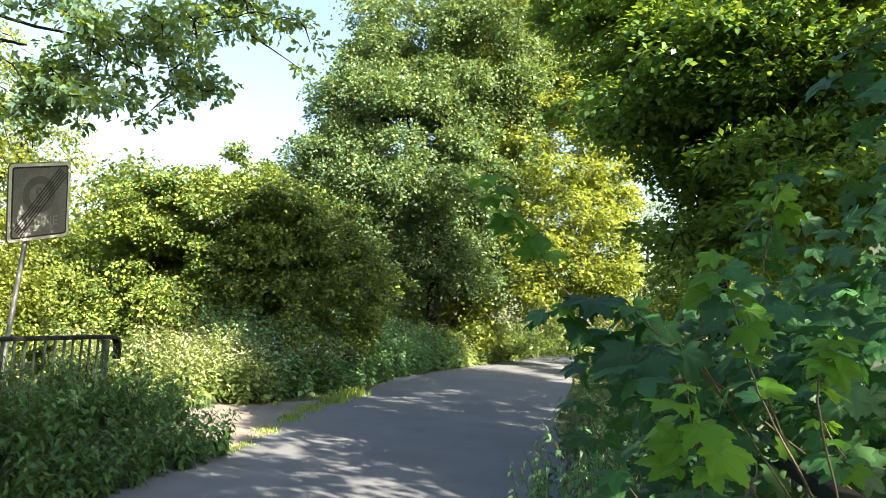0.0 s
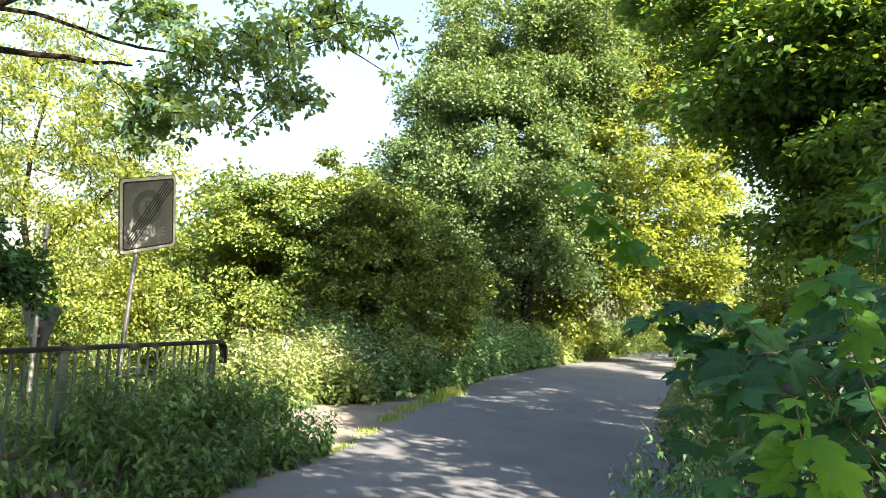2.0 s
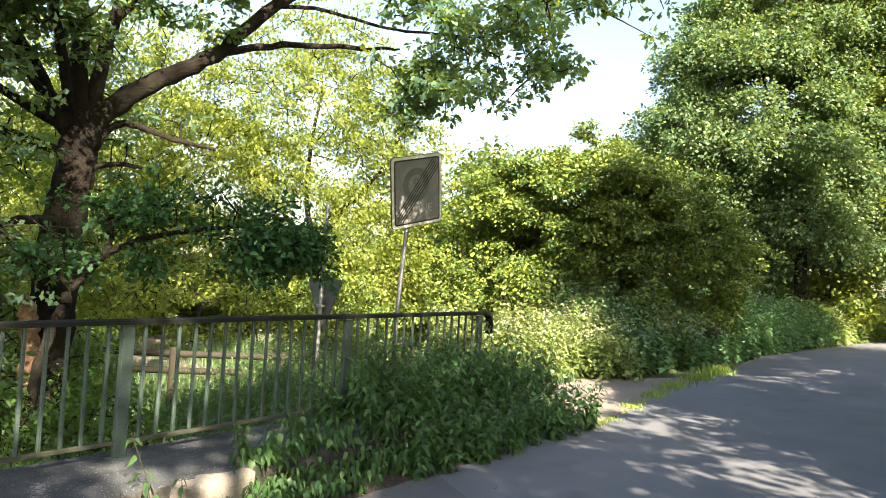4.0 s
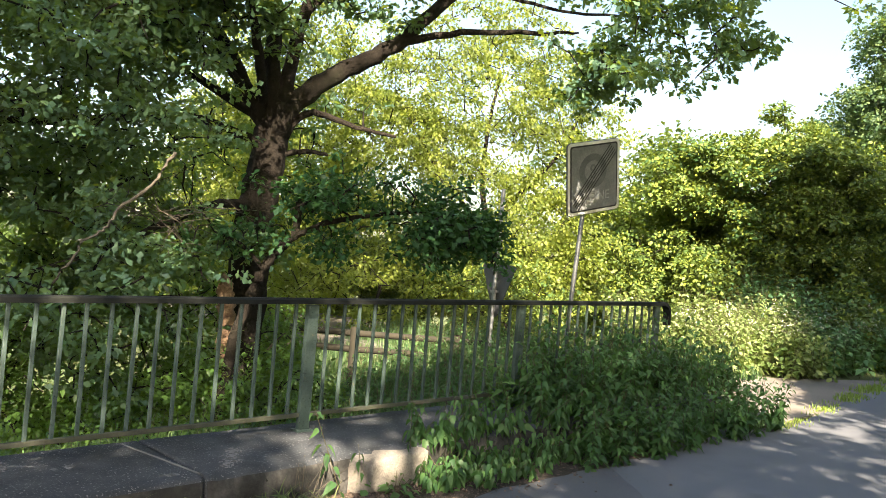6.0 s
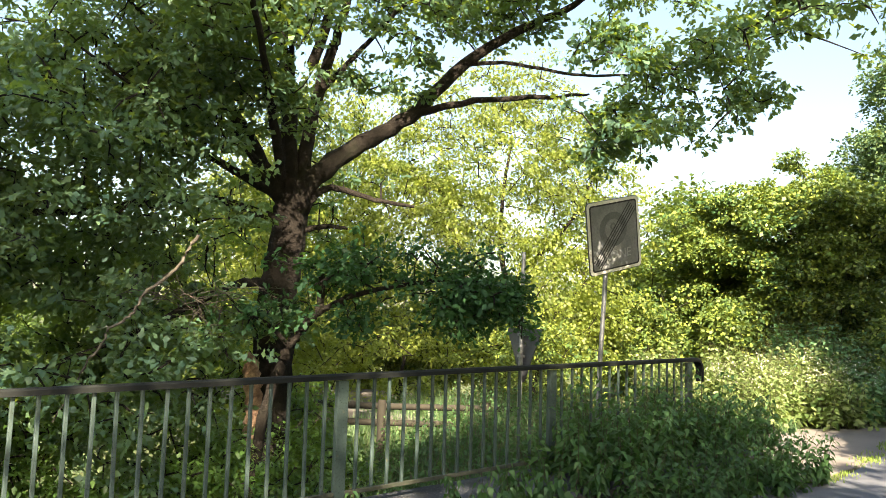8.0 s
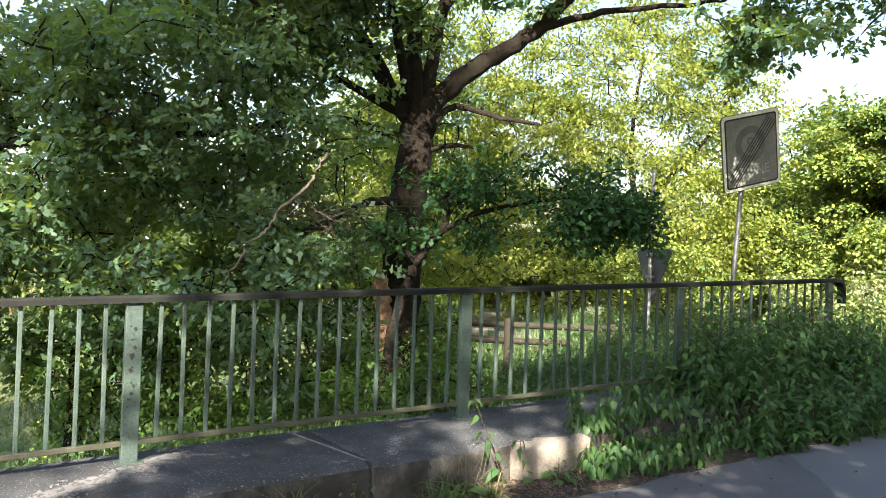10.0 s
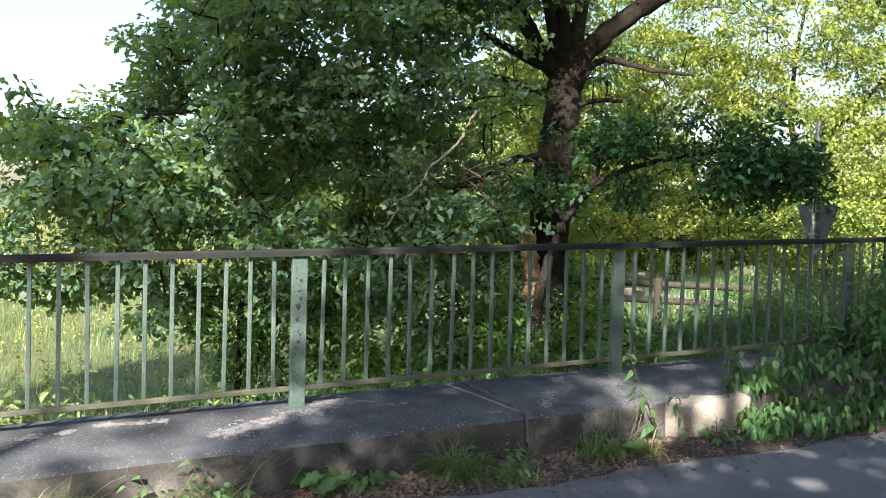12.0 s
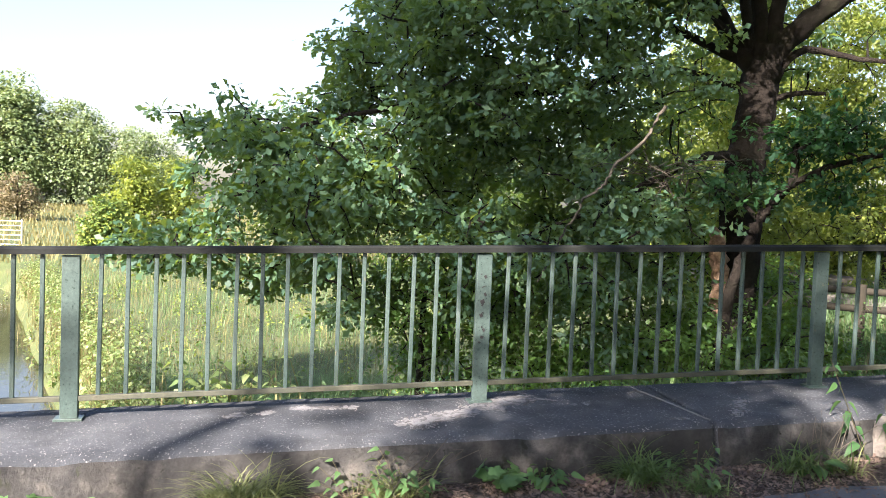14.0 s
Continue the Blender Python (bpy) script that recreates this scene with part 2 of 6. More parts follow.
def box_bm(x0, x1, y0, y1, z0, z1, bevel=0.0, bm=None, slope=0.0):
    """A box with softened edges; slope: how much it rises per metre of y."""
    bm = bm or bmesh.new()
    r = bmesh.ops.create_cube(bm, size=1)
    for v in r["verts"]:
        v.co = Vector((x0 + (v.co.x + 0.5) * (x1 - x0), y0 + (v.co.y + 0.5) * (y1 - y0), z0 + (v.co.z + 0.5) * (z1 - z0)))
    if bevel:
        es = list({e for v in r["verts"] for e in v.link_edges})
        bmesh.ops.bevel(bm, geom=es, offset=bevel, segments=2, affect="EDGES", profile=0.5)
    if slope:
        for v in bm.verts:
            v.co.z += slope * v.co.y
    return bm


def raw_mesh(name, verts, faces_flat, sizes):
    """A mesh from arrays: points, all corners in a row, and each face's number of corners."""
    me = bpy.data.meshes.new(name)
    me.vertices.add(len(verts))
    me.vertices.foreach_set("co", np.asarray(verts, np.float32).ravel())
    me.loops.add(len(faces_flat))
    me.loops.foreach_set("vertex_index", np.asarray(faces_flat, np.int32))
    sizes = np.asarray(sizes, np.int32)
    me.polygons.add(len(sizes))
    me.polygons.foreach_set("loop_start", np.r_[0, np.cumsum(sizes)[:-1]].astype(np.int32))
    me.update(calc_edges=True)
    return me


rng = np.random.default_rng(7)


def unit(v):
    return v / np.maximum(np.linalg.norm(v, axis=-1, keepdims=True), 1e-9)


# Leaf outlines: base at the origin, tip along +y; the middle row is the rib, folded a little.
def outline(half, fold=0.12, droop=0.18):
    """half: (y, halfwidth) from base to tip. Gives points and quads on both sides of a rib."""
    pts, faces = [], []
    n = len(half)
    for y, w in half:
        z = -droop * y * y
        pts += [(0, y, z), (-w, y - 0.02, z + fold * w * 2), (w, y - 0.02, z + fold * w * 2)]
    for i in range(n - 1):
        a, b = 3 * i, 3 * i + 3
        if half[i][1] == 0:
            faces += [(a, b, b + 1), (a, b + 2, b)]
        elif half[i + 1][1] == 0:
            faces += [(a, b, a + 1), (a, a + 2, b)]
        else:
            faces += [(a, b, b + 1, a + 1), (a, a + 2, b + 2, b)]
    return np.array(pts, float), faces


DIAMOND = (np.array([(0, 0, 0), (0.36, 0.45, 0.06), (0, 1, -0.12), (-0.36, 0.45, 0.06)]), [(0, 1, 2, 3)])
OVATE = outline([(0, 0), (0.35, 0.32), (1.0, 0)])
NETTLE = outline([(0, 0), (0.12, 0.2), (0.3, 0.25), (0.65, 0.14), (1.0, 0)], 0.14, 0.35)
LOBES = [(0.0, 0.0), (0.15, 0.25), (0.1, 0.38), (0.29, 0.64), (0.0, 1.0), (-0.29, 0.64), (-0.1, 0.38), (-0.15, 0.25)]
OAKY = (np.array([(x, y, 0.25 * abs(x) - 0.16 * y * y) for x, y in LOBES]), [tuple(range(8))])


def maple_radius(th):
    """Distance of a maple leaf's toothed rim from its stalk, by the angle from the tip."""
    best = 0.1
    for mid, length in ((0, 1.0), (0.87, 0.88), (-0.87, 0.88), (1.9, 0.55), (-1.9, 0.55)):
        d = abs(th - mid) / 0.46
        if d < 1.6:
            tooth = 1 + (0.07 * (abs((d * 2.6) % 1 - 0.5) - 0.25) * 4 if d > 0.12 else 0)
            best = max(best, length * (1 - 0.42 * min(1.4, d) ** 0.85) * tooth)
    return best


def palmate(n=32):
    """A five-lobed maple leaf: toothed rim points in a fan round the stalk's end, with folded lobes."""
    pts, faces = [(0, 0.0, 0)], []
    for k in range(n):
        th = -2.75 + 5.5 * k / (n - 1)
        q = maple_radius(th)
        pts.append((q * math.sin(th), q * math.cos(th), 0.05 * math.cos(7.2 * th) * q - 0.16 * q * q))
        if k:
            faces.append((0, k + 1, k))
    return np.array(pts, float), faces


MAPLE = palmate()


def leaves(name, pos, along, normal, size, template):
    """Many leaves as one mesh: each at pos, its tip towards along, its face towards normal."""
    tv, tf = template
    y = unit(np.asarray(along, float))
    z = unit(normal - y * np.sum(normal * y, 1, keepdims=True))
    x = np.cross(y, z)
    n, k = len(pos), len(tv)
    v = pos[:, None, :] + size[:, None, None] * (tv[None, :, 0:1] * x[:, None] + tv[None, :, 1:2] * y[:, None] + tv[None, :, 2:3] * z[:, None])
    flat = np.concatenate([np.array(f) for f in tf])
    sizes = np.array([len(f) for f in tf])
    idx = (flat[None, :] + k * np.arange(n)[:, None]).ravel()
    return raw_mesh(name, v.reshape(-1, 3), idx, np.tile(sizes, n))


class Tubes:
    """Tapered stems gathered into one mesh."""

    def __init__(self):
        self.v, self.f, self.n = [], [], 0

    def add(self, path, radii, sides=6, rough=0.0):
        p = np.asarray(path, float)
        r = np.broadcast_to(np.asarray(radii, float), (len(p),))
        d = unit(np.gradient(p, axis=0))
        a = unit(np.cross(d, np.where(np.abs(d[:, 2:3]) > 0.9, [[1.0, 0, 0]], [[0, 0, 1.0]])))
        b = np.cross(d, a)
        th = np.arange(sides) * 2 * np.pi / sides
        if rough:
            k = 1 + rough * (rng.normal(0, 1, (1, sides)) + 0.6 * rng.normal(0, 1, (len(p), sides)))
            r = r[:, None] * k
        else:
            r = r[:, None] * np.ones((1, sides))
        ring = p[:, None] + r[:, :, None] * (np.cos(th)[None, :, None] * a[:, None] + np.sin(th)[None, :, None] * b[:, None])
        self.v.append(ring.reshape(-1, 3))
        i, j = np.meshgrid(np.arange(len(p) - 1), np.arange(sides), indexing="ij")
        q = np.stack([i * sides + j, i * sides + (j + 1) % sides, (i + 1) * sides + (j + 1) % sides, (i + 1) * sides + j], -1)
        self.f.append(q.reshape(-1, 4) + self.n)
        self.n += len(p) * sides
        return self

    def mesh(self, name):
        f = np.concatenate(self.f)
        return raw_mesh(name, np.concatenate(self.v), f.ravel(), np.full(len(f), 4))


def smooth_path(points, per=6, wobble=0.0):
    """A rounded line through the points, with a little wobble."""
    p = np.array(points, float)
    q = np.vstack([2 * p[0] - p[1], p, 2 * p[-1] - p[-2]])
    out = []
    for i in range(1, len(q) - 2):
        for t in np.arange(per) / per:
            out.append(0.5 * (2 * q[i] + (q[i + 1] - q[i - 1]) * t + (2 * q[i - 1] - 5 * q[i] + 4 * q[i + 1] - q[i + 2]) * t * t + (3 * q[i] - q[i - 1] - 3 * q[i + 1] + q[i + 2]) * t**3))
    out.append(p[-1])
    out = np.array(out)
    if wobble:
        out[1:-1] += rng.normal(0, wobble, (len(out) - 2, 3))
    return out


def blob_points(blobs, n, hollow=0.35):
    """Points in lumpy ellipsoids (x, y, z, rx, ry, rz and, if need be, a density), thicker towards their outsides, with an uneven outline."""
    b = np.array([q[:6] for q in blobs], float)
    w = (b[:, 3] * b[:, 4] + b[:, 4] * b[:, 5] + b[:, 3] * b[:, 5]) * np.array([q[6] if len(q) > 6 else 1.0 for q in blobs])
    k = rng.choice(len(b), n, p=w / w.sum())
    d = unit(rng.normal(size=(n, 3)))
    ph = rng.uniform(0, 6, (len(b), 3))[k]
    lump = 1 + 0.16 * np.sin(5 * d[:, 0] + ph[:, 0]) * np.sin(6 * d[:, 1] + ph[:, 1]) + 0.12 * np.sin(9 * d[:, 2] + ph[:, 2])
    r = (hollow**3 + (1 - hollow**3) * rng.uniform(size=n)) ** (1 / 3) * lump
    return b[k, :3] + b[k, 3:] * d * r[:, None], d


def grow_tree(name, label, trunk, limbs, blobs, leaf, leaf_mat, clusters, per, spread, size, template=OVATE, category="tree", group="", bark=BARK, twig=0.012, hollow=0.35, up=0.75, twigs=True, droop=0.0, layer=0.62, sprays=0, reach=0.5):
    """A tree: trunk and limbs as given ((points, thick, thin)), twigs grown to leafy clusters that fill the blobs."""
    base = trunk[0][0]
    top = thing(name, label, category, group, at=tuple(base))
    nodes = []
    tp = smooth_path(trunk[0], 9, 0.01)
    part("trunk", Tubes().add(tp, np.linspace(trunk[1], trunk[2], len(tp)) * (1 + 0.5 * np.exp(-np.arange(len(tp)) / 1.6)), 22, 0.06).mesh("trunk"), bark, top, smooth=True)
    nodes += list(tp[len(tp) // 3 :])
    for pts, thick, thin in limbs:
        lp = smooth_path(pts, 6, thick * 0.12)
        part("limb", Tubes().add(lp, np.linspace(thick, thin, len(lp)), 12, 0.06).mesh("limb"), bark, top, smooth=True)
        nodes += list(lp[1:])
    c, _ = blob_points(blobs, clusters, hollow)
    if sprays:
        # clusters gather in flat, slightly drooping sprays with gaps between them
        head, way = blob_points(blobs, sprays, hollow)
        k = rng.integers(0, sprays, clusters)
        off = rng.normal(0, 1, (clusters, 3)) * [reach, reach, reach * 0.75 * layer] * rng.uniform(0.6, 1.3, (sprays, 1))[k]
        off[:, 2] -= 0.35 * np.sum(off[:, :2] * unit(way[k][:, :2]), 1)
        c = head[k] + off
    if twigs:
        tubes = Tubes()
        nodes = np.array(nodes)
        first = np.min(np.linalg.norm(c[:, None] - nodes[None], axis=2), axis=1) if len(nodes) * len(c) < 4e6 else np.zeros(len(c))
        for i in np.argsort(first):
            d = np.linalg.norm(nodes - c[i], axis=1)
            a = nodes[np.argmin(d)]
            if d.min() < 0.05:
                continue
            mid = (a + c[i]) / 2 + rng.normal(0, 0.08 * d.min(), 3) + [0, 0, 0.08 * d.min()]
            path = np.array([a, mid, c[i]])
            tubes.add(path, [twig * (0.6 + min(2.2, d.min())), twig * 0.8, twig * 0.35], 4)
            nodes = np.vstack([nodes, mid, c[i]])
        part("twig_work", tubes.mesh("twig_work"), bark, top)["kind"] = "stuff"
    n = clusters * per
    core = np.array([[np.mean([q[k] for q in blobs]) for k in range(3)]])
    out = np.repeat(unit(c - core), per, 0)
    way = unit(unit(rng.normal(size=(n, 3))) + 0.45 * out + [0, 0, 0.35])
    flat = np.repeat(rng.uniform(0.6, 1.4, clusters), per)[:, None]
    pos = np.repeat(c, per, 0) + way * spread * 1.7 * flat * np.sqrt(rng.uniform(0.05, 1, n))[:, None] * [1, 1, layer]
    along = rng.normal(0, 0.55, (n, 3)) + way * [1, 1, 0.3] - [0, 0, 0.25 + droop]
    norm = rng.normal(0, 1, (n, 3)) * (1 - up) + way * 0.35 + [0, 0, up]
    s = size * rng.uniform(0.55, 1.25, n)
    crown = part("crown", leaves("crown", pos, along, norm, s, template), leaf_mat, top)
    crown["kind"] = "stuff"
    return top


def herbs(name, label, spots, heights, leaf_size, mat, pairs=9, lean=0.18, template=NETTLE, category="plants", stem=0.004, stem_mat=None, droop=0.25):
    """A stand of upright herbs: a leaning stem each, with crossed pairs of drooping leaves, larger below."""
    n = len(spots)
    top = thing(name, label, category, at=tuple(spots.mean(0)), kind="stuff")
    tips = spots + np.stack([rng.normal(0, lean, n) * heights, rng.normal(0, lean, n) * heights, heights], 1)
    k = np.tile(np.arange(pairs), n)
    who = np.repeat(np.arange(n), pairs)
    f = (0.12 + 0.88 * (k + rng.uniform(0, 0.6, len(k))) / pairs)[:, None]
    at = spots[who] * (1 - f) + tips[who] * f
    th = rng.uniform(0, 6.28, n)[who] + k * 1.57 + rng.normal(0, 0.3, len(k))
    pos, along = [], []
    for side in (0, math.pi):
        d = np.stack([np.cos(th + side), np.sin(th + side), rng.normal(-droop, 0.3, len(k))], 1)
        pos.append(at + d * 0.15 * leaf_size)
        along.append(d)
    pos, along = np.concatenate(pos), np.concatenate(along)
    norm = np.tile([0, 0, 1.0], (len(pos), 1)) + rng.normal(0, 0.35, (len(pos), 3))
    s = np.tile(leaf_size * (1.15 - 0.6 * f[:, 0]), 2) * rng.uniform(0.7, 1.2, len(pos))
    fol = part("foliage", leaves("foliage", pos, along, norm, s, template), mat, top)
    fol["kind"] = "stuff"
    tb = Tubes()
    for a, b in zip(spots, tips):
        tb.add(np.array([a, (a * 0.5 + b * 0.5) + [0, 0, 0.01], b]), [stem, stem * 0.8, stem * 0.4], 3)
    part("stems", tb.mesh("stems"), stem_mat or STEM, top)["kind"] = "stuff"
    return top


def grass(name, label, spots, heights, mat, width=0.006, bend=0.45, flat=None, category="grass"):
    """Bent blades, each of three narrowing faces."""
    n = len(spots)
    th = rng.uniform(0, 6.28, n)
    d = np.stack([np.cos(th), np.sin(th), np.zeros(n)], 1)
    side = np.stack([-d[:, 1], d[:, 0], np.zeros(n)], 1)
    b = bend * rng.uniform(0.2, 1.5, n)
    rows = []
    for u, w in ((0, 1.0), (0.45, 0.8), (0.8, 0.45), (1.0, 0.0)):
        c = spots + d * (b * heights * u * u)[:, None] + np.array([0, 0, 1.0]) * (heights * (u - 0.35 * b * u * u * u))[:, None]
        if w:
            rows += [c - side * width * w, c + side * width * w]
        else:
            rows += [c]
    v = np.stack(rows, 1).reshape(-1, 3)
    o = 7 * np.arange(n)[:, None]
    f = np.concatenate([o + [0, 1, 3, 2], o + [2, 3, 5, 4], o + [4, 5, 6]], 1)
    me = raw_mesh(name, v, f.ravel(), np.tile([4, 4, 3], n))
    ob = part(name, me, mat)
    return tagged(ob, label, category, kind="stuff")


# ---- ground ----
SLOPE = 0.03
EDGE_L, RAIL_L, RAIL_R, EDGE_R = -4.27, -5.0, 1.2, 0.28


def road_z(y):
    return -0.15 + SLOPE * np.clip(y, -30, 60)


def step(a, b, v):
    t = np.clip((v - a) / (b - a), 0, 1)
    return t * t * (3 - 2 * t)


def bank_y(x):
    return np.where(x < -5, -4.6 + 0.217 * np.maximum(x + 17.3, 0) + 0.3 * np.minimum(x + 17.3, 0) - 0.35 * np.maximum(-42 - x, 0), -2.0)


def ground_z(x, y):
    """The land: level with the road beyond the bridge, falling to a meadow and a river beside it."""
    x, y = np.asarray(x, float), np.asarray(y, float)
    level = road_z(y) - 0.03
    left = step(-5.2, -10.5, x) * (1 - step(3.0, 9.0, y + 0.25 * (x + 8)))
    low = -2.1 + 0.03 * np.clip(-x - 58, 0, 75)
    meadow = np.minimum(level, level + (low - level) * left)
    meadow = np.where((x < -5.2), meadow, level)
    meadow = np.where(x >= -5.3, level + (-1.6 - level) * step(3.4, 1.0, y), meadow)
    far = step(-12, -30, x)
    meadow = meadow * (1 - far) + far * np.minimum(low, 9)
    b = bank_y(x)
    river = step(0.6, -1.6, y - b) * step(-17.0, -14.5, y - b)
    z = meadow + (-4.2 - meadow) * river
    z += 0.05 * np.sin(1.3 * x + 0.7) * np.sin(1.1 * y) * step(0.5, 2.0, np.abs(x + 2) - 3.4)
    return z


def axis(a, b, near, fine, grow):
    """Grid lines, close together inside near and wider apart towards a and b."""
    mid = list(np.arange(near[0], near[1], fine))
    s, v, lo = fine, near[0], []
    while v > a:
        s *= grow
        v -= s
        lo.append(v)
    s, v, hi = fine, mid[-1], []
    while v < b:
        s *= grow
        v += s
        hi.append(v)
    return np.array(lo[::-1] + mid + hi)


gx, gy = axis(-1500, 1500, (-24, 9), 0.4, 1.12), axis(-1500, 1500, (-22, 30), 0.4, 1.12)
X, Y = np.meshgrid(gx, gy, indexing="ij")
i, j = np.meshgrid(np.arange(len(gx) - 1), np.arange(len(gy) - 1), indexing="ij")
q = np.stack([i * len(gy) + j, (i + 1) * len(gy) + j, (i + 1) * len(gy) + j + 1, i * len(gy) + j + 1], -1).reshape(-1, 4)
ground = part("ground", raw_mesh("ground", np.stack([X, Y, ground_z(X, Y)], -1).reshape(-1, 3), q.ravel(), np.full(len(q), 4)), SOIL, smooth=True)
tagged(ground, "grassy uneven ground falling from the road to a meadow", "ground", kind="structure")


def strip(name, left, right, ys, mat, lift, z_of):
    """A paved sheet between two edges given as functions of y, with thickness."""
    bm = bmesh.new()
    rows = []
    for y in ys:
        a, b = left(y), right(y)
        rows.append([bm.verts.new((a + (b - a) * u, y, float(z_of(y)) + lift + 0.03 * math.sin(math.pi * u))) for u in np.linspace(0, 1, 9)])
    for r0, r1 in zip(rows, rows[1:]):
        for k in range(8):
            bm.faces.new((r0[k], r0[k + 1], r1[k + 1], r1[k]))
    ext = bmesh.ops.extrude_face_region(bm, geom=list(bm.faces))
    for v in (g for g in ext["geom"] if isinstance(g, bmesh.types.BMVert)):
        v.co.z -= 0.25
    bmesh.ops.recalc_face_normals(bm, faces=bm.faces)
    return part(name, bm, mat)


def road_left(y):
    return float(np.interp(y, [-30, 7, 8.5, 13, 16.6, 22, 30, 44, 60], [-4.45, -4.45, -3.75, -4.4, -4.5, -5.0, -4.1, -2.7, 1.0]))


def road_right(y):
    return float(np.interp(y, [-30, 10, 15, 25, 42, 60], [0.3, 0.3, -0.1, 0.0, -0.2, 4.5]))


road = strip("road", road_left, road_right, np.arange(-25, 60, 0.5), ASPHALT, 0.0, road_z)
tagged(road, "grey asphalt lane dappled with sunlight, crossing a bridge", "road", kind="structure")


bm = bmesh.new()
rows = []
for x in np.arange(-22, -3.6, 0.4):
    t = (x + 3.6) / -18
    y0, y1 = 8.3 + 1.2 * t + 0.15 * (x + 4.6) * (x > -4.6), 16.5 - 3.6 * min(1, max(0, (-4.4 - x) / 1.8)) ** 0.7 - 0.6 * t
    rows.append([bm.verts.new((x, y0 + (y1 - y0) * u, float(road_z(y0 + (y1 - y0) * u)) - 0.012)) for u in np.linspace(0, 1, 10)])
for r0, r1 in zip(rows, rows[1:]):
    for k in range(9):
        bm.faces.new((r0[k], r1[k], r1[k + 1], r0[k + 1]))
ext = bmesh.ops.extrude_face_region(bm, geom=list(bm.faces))
for v in (g for g in ext["geom"] if isinstance(g, bmesh.types.BMVert)):
    v.co.z -= 0.2
bmesh.ops.recalc_face_normals(bm, faces=bm.faces)
side = part("pavement", bm, SUNLIT_SIDE_ASPHALT)
tagged(side, "worn side path of old asphalt joining the lane, toned pale as sunlit", "pavement", kind="structure")

water = part("water", box_bm(-300, 40, -90, 1.5, -3.4, -3.15), WATER)
tagged(water, "calm brownish river reflecting the bright sky", "water", kind="structure")

# ---- bridge ----


def kerb(name, x0, x1, y0, y1, road_side, label):
    """A raised concrete walkway on the bridge: a worn cap over a rough, chipped face, cut by a joint."""
    top = thing(name, label, "walkway", at=((x0 + x1) / 2, (y0 + y1) / 2, 0), kind="structure")
    prof = [(x1, -0.5), (x1, -0.06), (x1, 0.0), (x1, 0.06), (x1, 0.12), (x1 - 0.004, 0.18), (x1 - 0.01, 0.24), (x1 - 0.02, 0.285), (x1 - 0.045, 0.309), (x1 - 0.1, 0.32), (x1 - 0.3, 0.327), (x0 + 0.04, 0.345), (x0, 0.32), (x0, -0.5)]
    for a, b in ((y0, 1.288), (1.312, y1)):
        bm = bmesh.new()
        rows = []
        for y in np.r_[np.arange(a, b, 0.045), b]:
            row = []
            for i, (x, z) in enumerate(prof):
                face, lip = (0 < i < 9), (6 <= i <= 9)
                w = 0.016 * noise.noise(Vector((x0, y * 2.2, z * 3))) + 0.014 * noise.noise(Vector((x0 + 7, y * 9, z * 12)))
                chip = max(0.0, noise.noise(Vector((x0 + 3, y * 3.1, 1))) - 0.18) * 0.12 + max(0.0, noise.noise(Vector((x0 + 5, y * 11, 4))) - 0.3) * 0.06
                dx = w * 1.3 if face else 0.0
                dz = 0.3 * w
                if lip:
                    dx -= chip * (1.0 if i < 9 else 0.3)
                    dz -= chip * (0.2, 0.55, 0.6, 0.2)[i - 6]
                xx = x + dx
                row.append(bm.verts.new((xx if road_side > 0 else x0 + x1 - xx, y, float(road_z(y)) + z + dz)))
            rows.append(row)
        for r0, r1 in zip(rows, rows[1:]):
            for k in range(len(prof) - 1):
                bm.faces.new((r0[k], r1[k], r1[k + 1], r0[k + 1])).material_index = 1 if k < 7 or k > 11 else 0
        bm.faces.new(rows[0])
        bm.faces.new(rows[-1][::-1])
        bmesh.ops.recalc_face_normals(bm, faces=bm.faces)
        ob = part("walkway_slab", bm, CONCRETE, top, smooth=True)
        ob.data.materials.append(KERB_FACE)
    return top


kerb("walkway", -5.28, EDGE_L, -22, 8.0, 1, "dark weathered concrete walkway with a raised kerb")
kerb("walkway", EDGE_R, 1.45, -22, 9.3, -1, "weathered concrete walkway overgrown by maple")
deck = part("bridge_deck", box_bm(-5.2, 1.4, -22, 3.4, -1.0, -0.42, 0.02), CONCRETE)
tagged(deck, "concrete bridge deck under the lane", "bridge", kind="structure")


